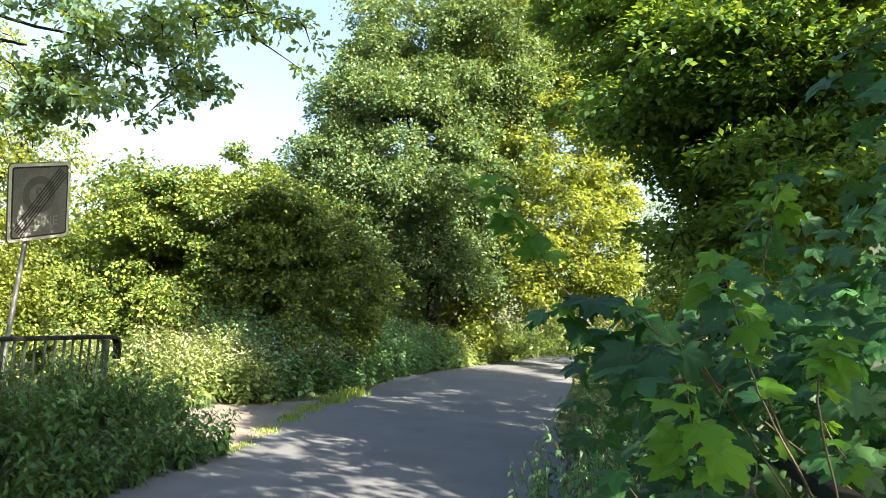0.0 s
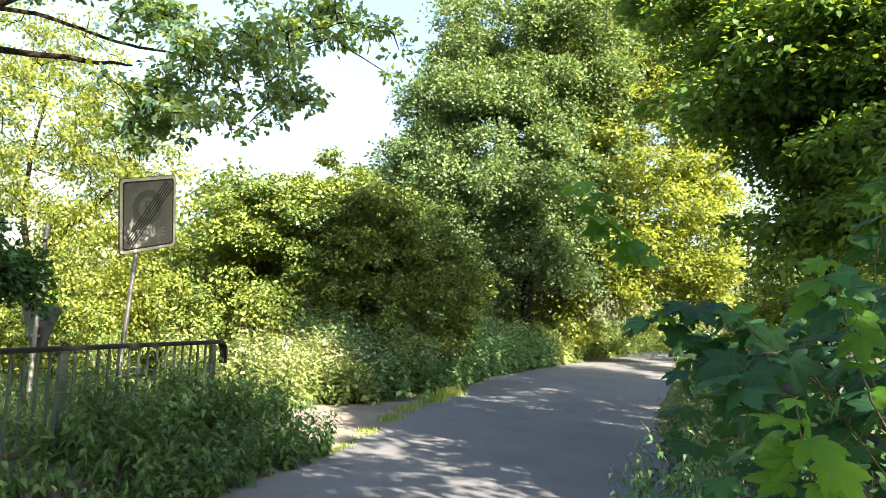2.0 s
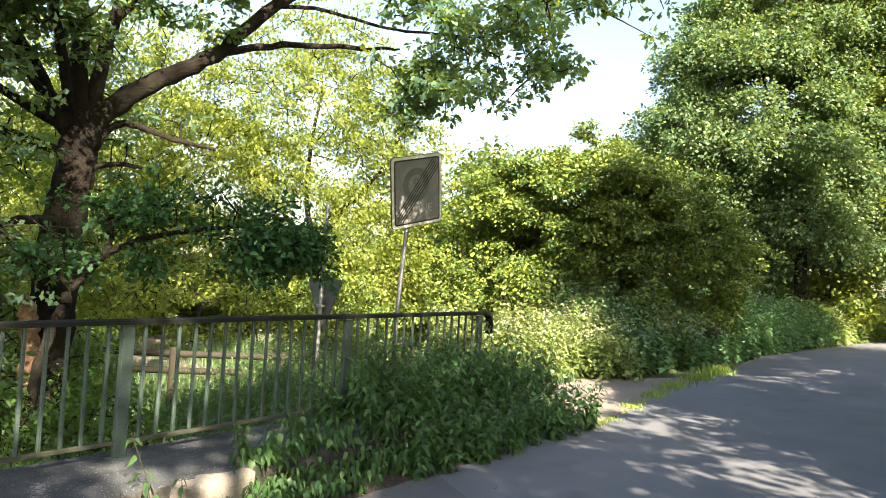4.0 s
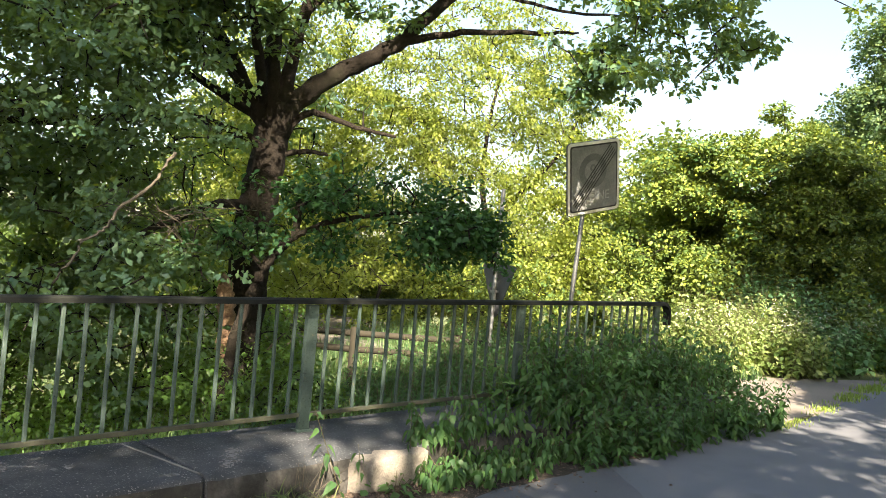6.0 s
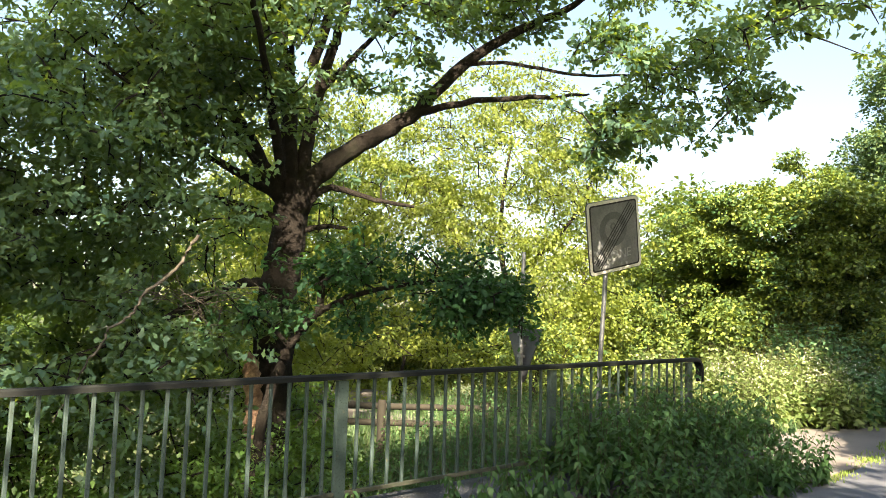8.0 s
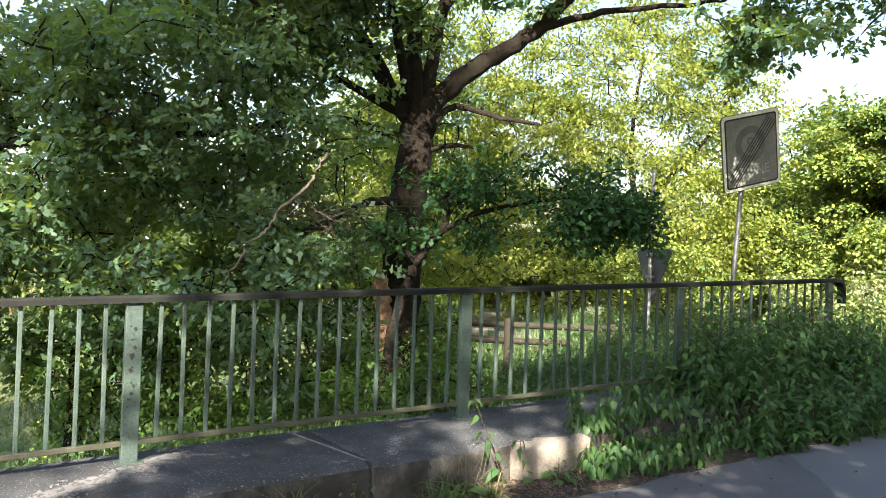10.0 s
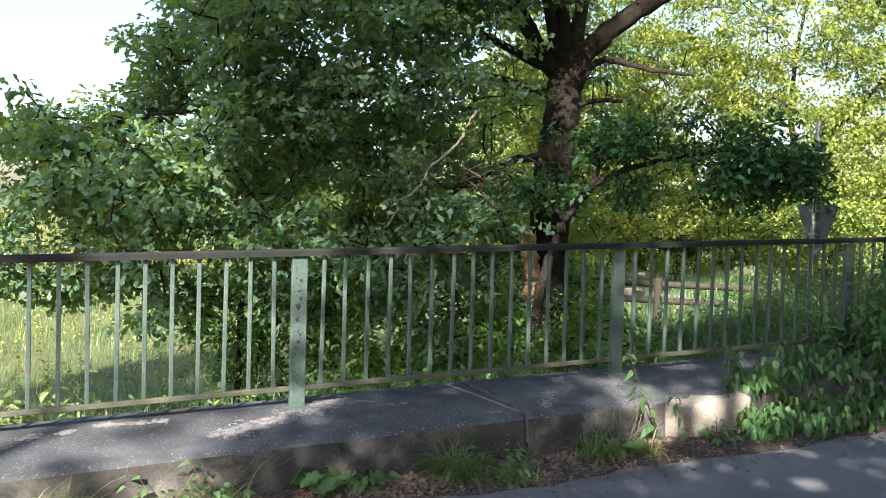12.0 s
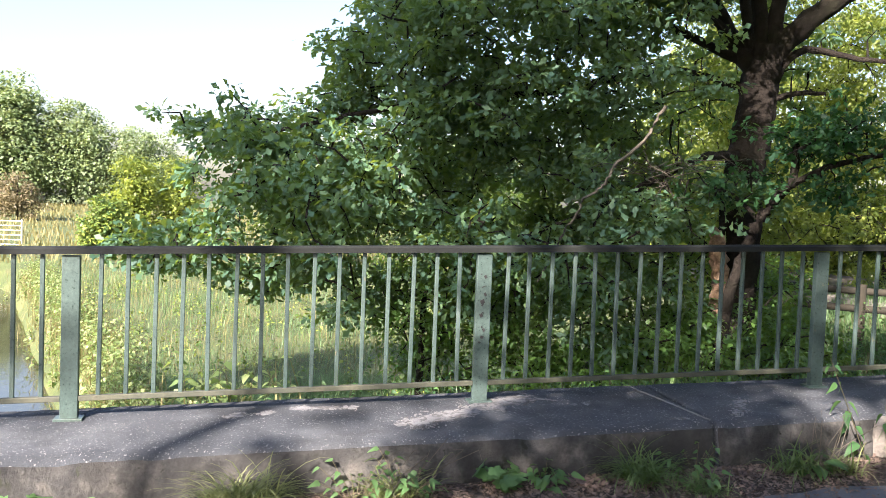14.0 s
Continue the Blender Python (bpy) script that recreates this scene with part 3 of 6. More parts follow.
def railing(name, x, y0, posts, end, label):
    """A steel railing: flat posts, thin bars between two rails, a broad handrail that bends down at its end."""
    top = thing(name, label, "railing", "bridge railings", at=(x, y0, 0))
    walk_z = lambda y: float(road_z(y)) + 0.34
    sec = [(-0.045, -0.022), (-0.045, 0.01), (-0.034, 0.022), (0.034, 0.022), (0.045, 0.01), (0.045, -0.022)]
    ys = [y0 + 2.5 * k for k in range(posts)]
    last = end
    pts = [(y, walk_z(y) + 1.0) for y in np.arange(ys[0] - 0.3, last - 0.1, 0.25)]
    pts += [(last - 0.10, walk_z(last) + 1.0), (last - 0.03, walk_z(last) + 0.985), (last + 0.02, walk_z(last) + 0.94), (last + 0.035, walk_z(last) + 0.87), (last + 0.035, walk_z(last) + 0.74)]
    cuts = [0] + [k for k, p in enumerate(pts) if k and any(abs(p[0] - (s + 0.12)) < 0.126 for s in ys[2::3])][:1] + [len(pts) - 1]
    for a, b in zip(cuts, cuts[1:]):
        bm = bmesh.new()
        run = pts[a : b + 1]
        rows = []
        for k, (y, z) in enumerate(run):
            p, n = run[max(0, k - 1)], run[min(len(run) - 1, k + 1)]
            d = Vector((0, n[0] - p[0], n[1] - p[1])).normalized()
            up = Vector((0, -d.z, d.y))
            rows.append([bm.verts.new(Vector((x + u, y, z)) + up * w) for u, w in sec])
        for r0, r1 in zip(rows, rows[1:]):
            for k in range(6):
                bm.faces.new((r0[k], r0[(k + 1) % 6], r1[(k + 1) % 6], r1[k]))
        bm.faces.new(rows[0][::-1])
        bm.faces.new(rows[-1])
        bmesh.ops.recalc_face_normals(bm, faces=bm.faces)
        part("handrail", bm, HANDRAIL_PAINT, top, "dark dirty painted handrail")
    post_me = bpy.data.meshes.new("post")
    bm = box_bm(-0.022, 0.022, -0.05, 0.05, -0.02, 0.97, 0.005)
    bm.to_mesh(post_me)
    bm.free()
    foot_me = bpy.data.meshes.new("foot_plate")
    bm = box_bm(-0.05, 0.05, -0.08, 0.08, -0.005, 0.012, 0.003)
    bm.to_mesh(foot_me)
    bm.free()
    bar_me = bpy.data.meshes.new("bar")
    bm = box_bm(-0.011, 0.011, -0.0125, 0.0125, 0.13, 0.975, 0.004)
    bm.to_mesh(bar_me)
    bm.free()
    for me in (post_me, foot_me, bar_me):
        me.materials.append(RAIL_PAINT)
    for k, y in enumerate(ys):
        p = new("post", post_me)
        p.parent, p.location = top, (0, y - y0, walk_z(y))
        f = new("foot_plate", foot_me)
        f.parent, f.location = p, (0, 0, 0)
        nxt = ys[k + 1] if k + 1 < posts else (last if last - y > 0.6 else None)
        if nxt is None:
            continue
        bm = box_bm(x - 0.018, x + 0.018, y + 0.05, nxt - 0.05, -0.15 + 0.34 + 0.108, -0.15 + 0.34 + 0.14, 0.004, slope=SLOPE)
        part("bottom_rail", bm, LICHEN_PAINT, top, "lichen-stained bottom rail")
        count = round((nxt - y) / 0.15625)
        for n in range(1, count):
            yy = y + (nxt - y) * n / count
            b = new("bar", bar_me)
            b.parent, b.location = top, (0, yy - y0, walk_z(yy))
            b.rotation_euler = (radians(rng.normal(0, 0.35)), 0, 0)
    return top


railing("railing", RAIL_L, -7.5, 7, 7.72, "green-grey painted steel bridge railing with thin upright bars")
railing("railing", RAIL_R, -7.95, 7, 7.3, "green-grey steel railing swallowed by maple leaves")

# ---- signs ----


def rounded_plate(w, h, r, thick, bm=None, depth=0.0):
    """An upright plate in x and z, facing -y, with round corners; depth: how far its front lies from y = 0."""
    bm = bm or bmesh.new()
    pts = []
    for cx, cz, a0 in ((w / 2 - r, h / 2 - r, 0), (-w / 2 + r, h / 2 - r, 90), (-w / 2 + r, -h / 2 + r, 180), (w / 2 - r, -h / 2 + r, 270)):
        for k in range(5):
            a = radians(a0 + 22.5 * k)
            pts.append((cx + r * math.cos(a), cz + r * math.sin(a)))
    front = [bm.verts.new((x, -depth, z)) for x, z in pts]
    back = [bm.verts.new((x, -depth + thick, z)) for x, z in pts]
    bm.faces.new(front)
    bm.faces.new(back[::-1])
    n = len(pts)
    for k in range(n):
        bm.faces.new((front[k], back[k], back[(k + 1) % n], front[(k + 1) % n]))
    bmesh.ops.recalc_face_normals(bm, faces=bm.faces)
    return bm


def bar_bm(a, b, w, depth, thick=0.002, bm=None):
    """A thin printed bar from a to b (x, z) on a plate's front."""
    bm = bm or bmesh.new()
    a, b = Vector((a[0], 0, a[1])), Vector((b[0], 0, b[1]))
    d = (b - a).normalized()
    s = Vector((-d.z, 0, d.x)) * w / 2
    f = [bm.verts.new(p + Vector((0, -depth, 0))) for p in (a - s, b - s, b + s, a + s)]
    k = [bm.verts.new(p + Vector((0, -depth + thick, 0))) for p in (a - s, b - s, b + s, a + s)]
    bm.faces.new(f)
    bm.faces.new(k[::-1])
    for n in range(4):
        bm.faces.new((f[n], k[n], k[(n + 1) % 4], f[(n + 1) % 4]))
    bmesh.ops.recalc_face_normals(bm, faces=bm.faces)
    return bm


def ring_bm(cx, cz, r0, r1, depth, thick=0.002, n=40):
    bm = bmesh.new()
    rows = []
    for k in range(n):
        a = 2 * math.pi * k / n
        c, s = math.cos(a), math.sin(a)
        rows.append([bm.verts.new((cx + r * c, y, cz + r * s)) for r, y in ((r0, -depth), (r1, -depth), (r1, -depth + thick), (r0, -depth + thick))])
    for k in range(n):
        a, b = rows[k], rows[(k + 1) % n]
        for m in range(4):
            bm.faces.new((a[m], a[(m + 1) % 4], b[(m + 1) % 4], b[m]))
    bmesh.ops.recalc_face_normals(bm, faces=bm.faces)
    return bm


def letters(text, size, x, z, depth, parent, mat):
    """Raised printed letters, turned into a mesh."""
    cu = bpy.data.curves.new("letters", "FONT")
    cu.body, cu.size, cu.align_x, cu.extrude, cu.resolution_u = text, size, "CENTER", 0.001, 3
    tmp = new("letters_curve", cu)
    me = bpy.data.meshes.new_from_object(tmp.evaluated_get(bpy.context.evaluated_depsgraph_get()))
    bpy.data.objects.remove(tmp)
    me.materials.clear()
    me.transform(Matrix.Translation((x, -depth, z)) @ pose(0, 0, 0, 90, 0, 0))
    return local("lettering", me, mat, parent)


def local(name, mesh, mat, parent, label=""):
    """A part whose points are in its parent's own metres."""
    if isinstance(mesh, bmesh.types.BMesh):
        bm, mesh = mesh, bpy.data.meshes.new(name)
        bm.to_mesh(mesh)
        bm.free()
    mesh.materials.append(mat)
    ob = new(name, mesh)
    ob.parent = parent
    if label:
        ob["label"] = label
    return ob


def zone_sign():
    top = thing("street_sign", "faded square end-of-zone traffic sign on a leaning steel pole", "traffic sign")
    W, S = 0.85, 0.93
    head = Vector((-6.05, 7.49, 2.96))
    right = Vector((0.21, 0.76, 0.2)).normalized()
    up = Vector((0.14, -0.115, 0.85))
    up = (up - right * up.dot(right)).normalized()
    back = up.cross(right)
    m = Matrix.Identity(4)
    for c, v in enumerate((right, back, up)):
        for k in range(3):
            m[k][c] = v[k]
    m.translation = head
    top.matrix_world = m
    plate = local("plate", rounded_plate(W, S, 0.055, 0.004, depth=0.0), SIGN_EDGE, top, "algae-stained white edged plate")
    rim = bmesh.new()
    outer = rounded_plate(W + 0.012, S + 0.012, 0.06, 0.02, rim, depth=-0.003)
    local("rim", outer, SIGN_BACK, plate, "dull dark rim")
    local("border", rounded_plate(W - 0.075, S - 0.075, 0.035, 0.002, depth=0.003), SIGN_BLACK, plate, "black border line")
    local("face", rounded_plate(W - 0.115, S - 0.115, 0.028, 0.002, depth=0.006), SIGN_FACE, plate, "faded grey sign face")
    local("ring", ring_bm(-0.02, 0.085, 0.135, 0.225, 0.0075), SIGN_GREY, plate, "faded grey ring")
    for cz in (0.125, 0.035):
        local("numeral", ring_bm(-0.02, cz, 0.022, 0.048, 0.007, n=20), SIGN_GREY, plate)
    letters("ZONE", 0.165, 0.03, -0.3, 0.007, plate, SIGN_PALE)
    for k in range(5):
        o = (k - 2) * 0.025
        local("diagonal_bar", bar_bm((-0.315 + o, -0.355 - o), (0.315 + o, 0.355 - o), 0.012, 0.0095), SIGN_BLACK, plate)
    inv = m.inverted()
    line = [inv @ Vector(p) for p in ((-6.25, 7.4, -0.35), (-6.225, 7.43, 1.2), (-6.2, 7.51, 2.45), (-6.135, 7.53, 3.2))]
    tb = Tubes().add(np.array(line), 0.03, 12)
    local("pole", tb.mesh("pole"), GALVANISED, top, "galvanised steel pole")
    for z in (0.22, -0.25):
        local("clamp", box_bm(-0.05, 0.05, 0.003, 0.1, z - 0.02, z + 0.02, 0.004), GALVANISED, top)
    return top


zone_sign()


def yield_sign():
    """The back of a triangular sign, point down, on a tall pole."""
    top = thing("traffic_sign", "dull back of a triangular sign on a tall pole", "traffic sign")
    base = Vector((-8.39, 8.34, -0.2))
    top.matrix_world = Matrix.Translation(base) @ pose(0, 0, 0, 0, 1.2, -14)
    tb = Tubes().add(np.array([[0, 0, 0], [0, 0, 1.6], [0, 0, 3.15]]), 0.032, 12)
    local("pole", tb.mesh("pole"), GALVANISED, top, "grey steel pole")
    bm = bmesh.new()
    R, c = 0.045, []
    for cx, cz, a0 in ((0.40, 1.93, -30), (-0.40, 1.93, 90), (0, 1.20, 210)):
        for k in range(5):
            a = radians(a0 + 30 * k)
            c.append((cx + R * math.cos(a), cz + R * math.sin(a)))
    f = [bm.verts.new((x, 0.045, z)) for x, z in c]
    b = [bm.verts.new((x, 0.06, z)) for x, z in c]
    bm.faces.new(f)
    bm.faces.new(b[::-1])
    for k in range(len(c)):
        bm.faces.new((f[k], b[k], b[(k + 1) % len(c)], f[(k + 1) % len(c)]))
    bmesh.ops.recalc_face_normals(bm, faces=bm.faces)
    local("plate", bm, SIGN_BACK, top, "dull grey plate back")
    for z in (1.88, 1.55):
        local("clamp", box_bm(-0.06, 0.06, -0.035, 0.045, z - 0.02, z + 0.02, 0.004), GALVANISED, top)
    for z in (2.22, 2.36):
        local("clamp", box_bm(-0.04, 0.06, -0.04, 0.04, z - 0.03, z + 0.03, 0.004), GALVANISED, top)


yield_sign()


def wood_fence():
    top = thing("wooden_fence", "low weathered timber rail fence in tall grass", "fence", at=(-10.5, 7.6, -0.4))
    a, b = np.array([-12.2, 6.0, 0.42]), np.array([-9.2, 9.1, 0.40])
    for dz in (0.05, -0.22):
        p = np.array([a + [0, 0, dz], (a + b) / 2 + [0, 0, dz - 0.02], b + [0, 0, dz]])
        part("fence_rail", Tubes().add(p, [0.06, 0.055, 0.05], 8).mesh("fence_rail"), FENCE_WOOD, top, smooth=True)
    for u in (0.1, 0.5, 0.9):
        c = a + (b - a) * u
        part("fence_post", Tubes().add(np.array([[c[0] + 0.07, c[1] - 0.07, -0.9], [c[0] + 0.07, c[1] - 0.07, 0.55]]), 0.07, 10).mesh("fence_post"), FENCE_WOOD, top)


wood_fence()

# ---- trees ----


def gz(x, y):
    return float(ground_z(x, y))


grow_tree(
    "oak_tree", "spreading oak with dark furrowed trunk and long low limbs", 
    ([(-8.75, 4.05, gz(-8.75, 4.05) - 0.2), (-8.7, 4.15, 1.0), (-8.64, 4.2, 2.3), (-8.55, 4.32, 3.5)], 0.265, 0.2),
    [
        ([(-8.57, 4.3, 3.3), (-8.2, 4.85, 3.95), (-7.75, 5.43, 4.41), (-7.17, 6.05, 5.26), (-6.42, 6.74, 5.8), (-5.2, 7.0, 6.2)], 0.135, 0.025),
        ([(-7.75, 5.43, 4.41), (-7.2, 6.0, 4.62), (-6.44, 6.72, 4.69), (-6.1, 7.0, 4.72)], 0.055, 0.012),
        ([(-8.6, 4.26, 3.4), (-8.66, 4.2, 4.2), (-8.67, 4.16, 4.96), (-8.76, 4.02, 5.67), (-8.9, 3.9, 8.5)], 0.12, 0.04),
        ([(-8.55, 4.35, 3.5), (-8.5, 4.42, 4.26), (-8.4, 4.6, 5.1), (-8.3, 4.72, 5.76), (-7.9, 5.2, 8.0)], 0.1, 0.04),
        ([(-8.62, 4.2, 3.2), (-8.89, 3.79, 3.92), (-9.12, 3.35, 4.78), (-9.6, 2.6, 6.2)], 0.12, 0.04),
        ([(-8.5, 4.4, 3.2), (-8.33, 4.67, 3.42), (-8.0, 5.1, 3.3), (-7.69, 5.5, 3.23)], 0.05, 0.02),
        ([(-8.55, 4.35, 2.85), (-8.38, 4.6, 2.93), (-8.2, 4.85, 2.92)], 0.04, 0.02),
        ([(-8.7, 4.1, 3.0), (-8.6, 3.0, 3.1), (-8.4, 1.6, 2.75), (-8.5, 0.0, 2.5), (-8.7, -1.6, 2.1)], 0.055, 0.018),
        ([(-8.7, 4.1, 3.3), (-9.2, 2.8, 3.9), (-9.4, 1.2, 4.0), (-9.4, -0.2, 3.6)], 0.055, 0.018),
        ([(-8.6, 4.1, 3.5), (-7.9, 3.5, 4.1), (-7.0, 2.8, 4.5), (-6.0, 1.9, 5.1)], 0.07, 0.02),
        # Leads to an added crown lobe, out of view, that shades trunk and limbs.
        ([(-8.5, 4.4, 5.0), (-7.4, 4.2, 6.2), (-6.0, 3.8, 6.8), (-4.6, 4.2, 7.1)], 0.07, 0.02),
        ([(-8.75, 3.95, 3.6), (-8.4, 3.1, 4.0), (-8.0, 2.2, 3.95), (-7.7, 1.3, 4.2)], 0.05, 0.012),
        ([(-8.95, 3.7, 4.2), (-8.6, 2.9, 4.75), (-8.2, 2.2, 4.8), (-7.9, 1.5, 5.1)], 0.045, 0.012),
        ([(-8.66, 4.2, 4.3), (-8.2, 3.9, 5.0), (-7.7, 3.4, 5.2), (-7.2, 3.0, 5.6)], 0.045, 0.012),
        ([(-8.45, 4.55, 4.7), (-8.0, 4.9, 5.3), (-7.3, 4.9, 5.6), (-6.7, 5.2, 6.0)], 0.04, 0.012),
        ([(-7.3, 5.9, 5.1), (-6.9, 6.4, 5.15), (-6.2, 6.8, 4.95), (-5.2, 6.7, 4.7), (-4.4, 6.5, 4.5)], 0.03, 0.008),
        ([(-8.65, 4.1, 2.2), (-8.2, 3.3, 2.1), (-7.9, 2.2, 1.6), (-7.8, 1.2, 1.2)], 0.06, 0.02),
    ],
    [
        # The lobe at (-4.7, 4.3, 7.0) is unseen, added to cast shade.
        (-8.7, -1.3, 1.75, 1.4, 0.95, 0.85), (-8.8, 0.0, 2.2, 1.7, 1.3, 1.35), (-9.0, 1.5, 3.0, 1.9, 1.5, 1.7), (-10.4, 1.8, 2.0, 1.3, 2.0, 1.4), (-8.15, 3.7, 1.8, 0.4, 0.45, 0.3, 0.6), (-10.2, 3.2, 1.4, 1.0, 1.2, 1.2), (-9.4, 2.3, 5.2, 2.2, 1.8, 1.7, 0.7), (-6.5, 2.3, 4.5, 0.8, 0.8, 0.4, 0.5), (-4.7, 4.3, 7.0, 1.7, 1.4, 0.6, 0.6),
        (-9.0, 4.0, 8.0, 3.2, 3.2, 2.2, 0.6), (-7.7, 1.5, 1.3, 0.8, 1.4, 0.7), (-8.2, 2.1, 0.6, 1.0, 1.1, 0.7), (-4.8, 6.1, 4.25, 0.65, 0.5, 0.8, 0.6), (-4.95, 6.55, 4.05, 0.65, 0.5, 0.5, 0.75), (-4.75, 6.45, 4.5, 0.5, 0.4, 0.3, 0.6), (-7.5, 3.3, 4.9, 0.9, 0.9, 0.5, 0.6), (-8.2, 3.3, 5.6, 1.2, 1.2, 0.6, 0.7), (-8.5, 2.9, 4.2, 0.7, 0.7, 0.5, 0.6), (-7.9, 4.2, 5.6, 0.8, 0.8, 0.4, 0.5), (-7.3, 4.9, 5.3, 0.7, 0.6, 0.35, 0.5),
        (-4.0, 6.6, 4.4, 0.6, 0.45, 0.5, 0.45), (-3.5, 6.8, 4.95, 0.8, 0.5, 0.35, 0.5), (-5.2, 5.9, 4.6, 0.7, 0.6, 0.7, 0.5), (-7.8, 2.6, 4.6, 0.8, 1.2, 1.0), (-7.9, 0.8, 2.9, 0.8, 1.2, 0.9), (-8.1, 2.3, 3.4, 0.7, 0.9, 0.9), (-9.4, 0.15, 3.45, 1.2, 0.8, 0.7), (-8.0, 3.2, 1.9, 0.5, 0.7, 0.55, 0.3), (-5.6, 6.6, 6.0, 1.6, 1.2, 0.6, 0.7), (-8.0, 5.0, 4.9, 1.0, 0.8, 0.6, 0.35), (-7.4, 5.0, 5.9, 1.1, 0.9, 0.6, 0.7), (-9.6, 4.8, 3.2, 1.0, 1.2, 1.2, 0.35), (-6.8, 6.2, 6.4, 1.3, 1.2, 0.7, 0.45), (-8.54, -1.87, 0.91, 0.40, 0.48, 0.28), (-8.35, -1.12, 0.85, 0.45, 0.54, 0.32), (-8.08, -0.36, 0.71, 0.50, 0.60, 0.35), (-8.70, -2.46, 0.98, 0.35, 0.42, 0.24),
    ],
    None, OAK_LEAF, 4500, 36, 0.135, 0.1, OAKY, up=0.5, layer=0.5, sprays=760, reach=0.22)

# A low oak limb, grown as its own tree; dark leaves carry shade.
grow_tree(
    "low_oak_limb", "low oak limb behind the railing, built as a small tree with shade-dark leaves",
    ([(-7.75, 3.2, gz(-7.75, 3.2) - 0.1), (-7.5, 3.35, 0.7), (-7.3, 3.5, 1.45), (-7.16, 3.69, 1.78)], 0.055, 0.045),
    [([(-7.16, 3.69, 1.78), (-6.95, 3.95, 1.98), (-6.71, 4.29, 2.1), (-6.3, 4.75, 2.2), (-5.98, 5.1, 2.2)], 0.035, 0.01), ([(-7.14, 3.72, 1.8), (-7.12, 3.74, 2.0), (-7.11, 3.73, 2.22)], 0.04, 0.036),
     ([(-7.3, 3.5, 1.45), (-7.5, 3.3, 1.7), (-7.6, 3.05, 1.8)], 0.025, 0.008)],
    [(-6.5, 4.52, 2.24, 0.42, 0.45, 0.2), (-6.08, 5.0, 2.08, 0.34, 0.34, 0.3), (-6.3, 4.76, 1.84, 0.26, 0.3, 0.26), (-6.95, 4.0, 2.28, 0.36, 0.4, 0.2), (-7.0, 3.9, 1.75, 0.3, 0.34, 0.2, 0.5), (-7.4, 3.4, 1.85, 0.28, 0.3, 0.16, 0.6), (-5.9, 5.15, 1.95, 0.2, 0.2, 0.16)],
    None, MAPLE_LEAF, 300, 20, 0.13, 0.09, OAKY, "sapling", up=0.6, sprays=90, reach=0.17)

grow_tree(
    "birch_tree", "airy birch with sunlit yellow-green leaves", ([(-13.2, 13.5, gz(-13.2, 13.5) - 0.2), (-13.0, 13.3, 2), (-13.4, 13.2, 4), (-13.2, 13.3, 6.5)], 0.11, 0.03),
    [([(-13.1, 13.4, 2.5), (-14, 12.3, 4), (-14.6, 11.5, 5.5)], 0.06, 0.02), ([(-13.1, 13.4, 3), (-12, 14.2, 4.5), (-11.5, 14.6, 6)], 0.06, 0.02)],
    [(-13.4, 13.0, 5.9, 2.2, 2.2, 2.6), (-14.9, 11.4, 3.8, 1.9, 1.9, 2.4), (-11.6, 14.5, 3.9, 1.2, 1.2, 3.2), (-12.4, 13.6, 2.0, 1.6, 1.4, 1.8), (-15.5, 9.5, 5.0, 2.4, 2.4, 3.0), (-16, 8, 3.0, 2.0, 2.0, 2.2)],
    None, SUNLIT_GOLD_LEAF, 1700, 70, 0.24, 0.085, DIAMOND, "tree", droop=0.5, up=0.4)

grow_tree(
    "bush", "rounded leafy bush with sunlit crown and shaded foot", ([(-8.65, 17.8, gz(-8.65, 17.8) - 0.2), (-8.65, 17.68, 1.16), (-8.54, 17.57, 2.91)], 0.12, 0.05),
    [([(-8.65, 17.78, 0.50), (-9.52, 17.13, 1.82), (-10.06, 16.69, 3.13)], 0.06, 0.02), ([(-8.65, 17.78, 0.50), (-7.67, 18.33, 1.82), (-7.01, 18.66, 3.13)], 0.06, 0.02), ([(-8.65, 17.78, 0.62), (-8.65, 17.35, 2.91), (-8.10, 17.35, 4.54)], 0.06, 0.02)],
    [(-9.08, 17.24, 3.67, 1.85, 1.64, 1.64), (-9.85, 16.91, 2.47, 2.40, 1.96, 2.07), (-8.21, 17.78, 3.56, 2.29, 2.07, 2.18), (-6.69, 19.09, 2.80, 1.96, 1.85, 1.96), (-11.37, 16.04, 1.49, 1.31, 1.31, 1.42), (-8.43, 17.46, 1.16, 3.16, 1.96, 1.53), (-7.56, 18.22, 4.11, 1.31, 1.31, 1.31)],
    None, BUSH_LEAF, 3000, 84, 0.19, 0.1, DIAMOND, "bush", up=0.6, hollow=0.7, layer=0.6, sprays=520, reach=0.26)

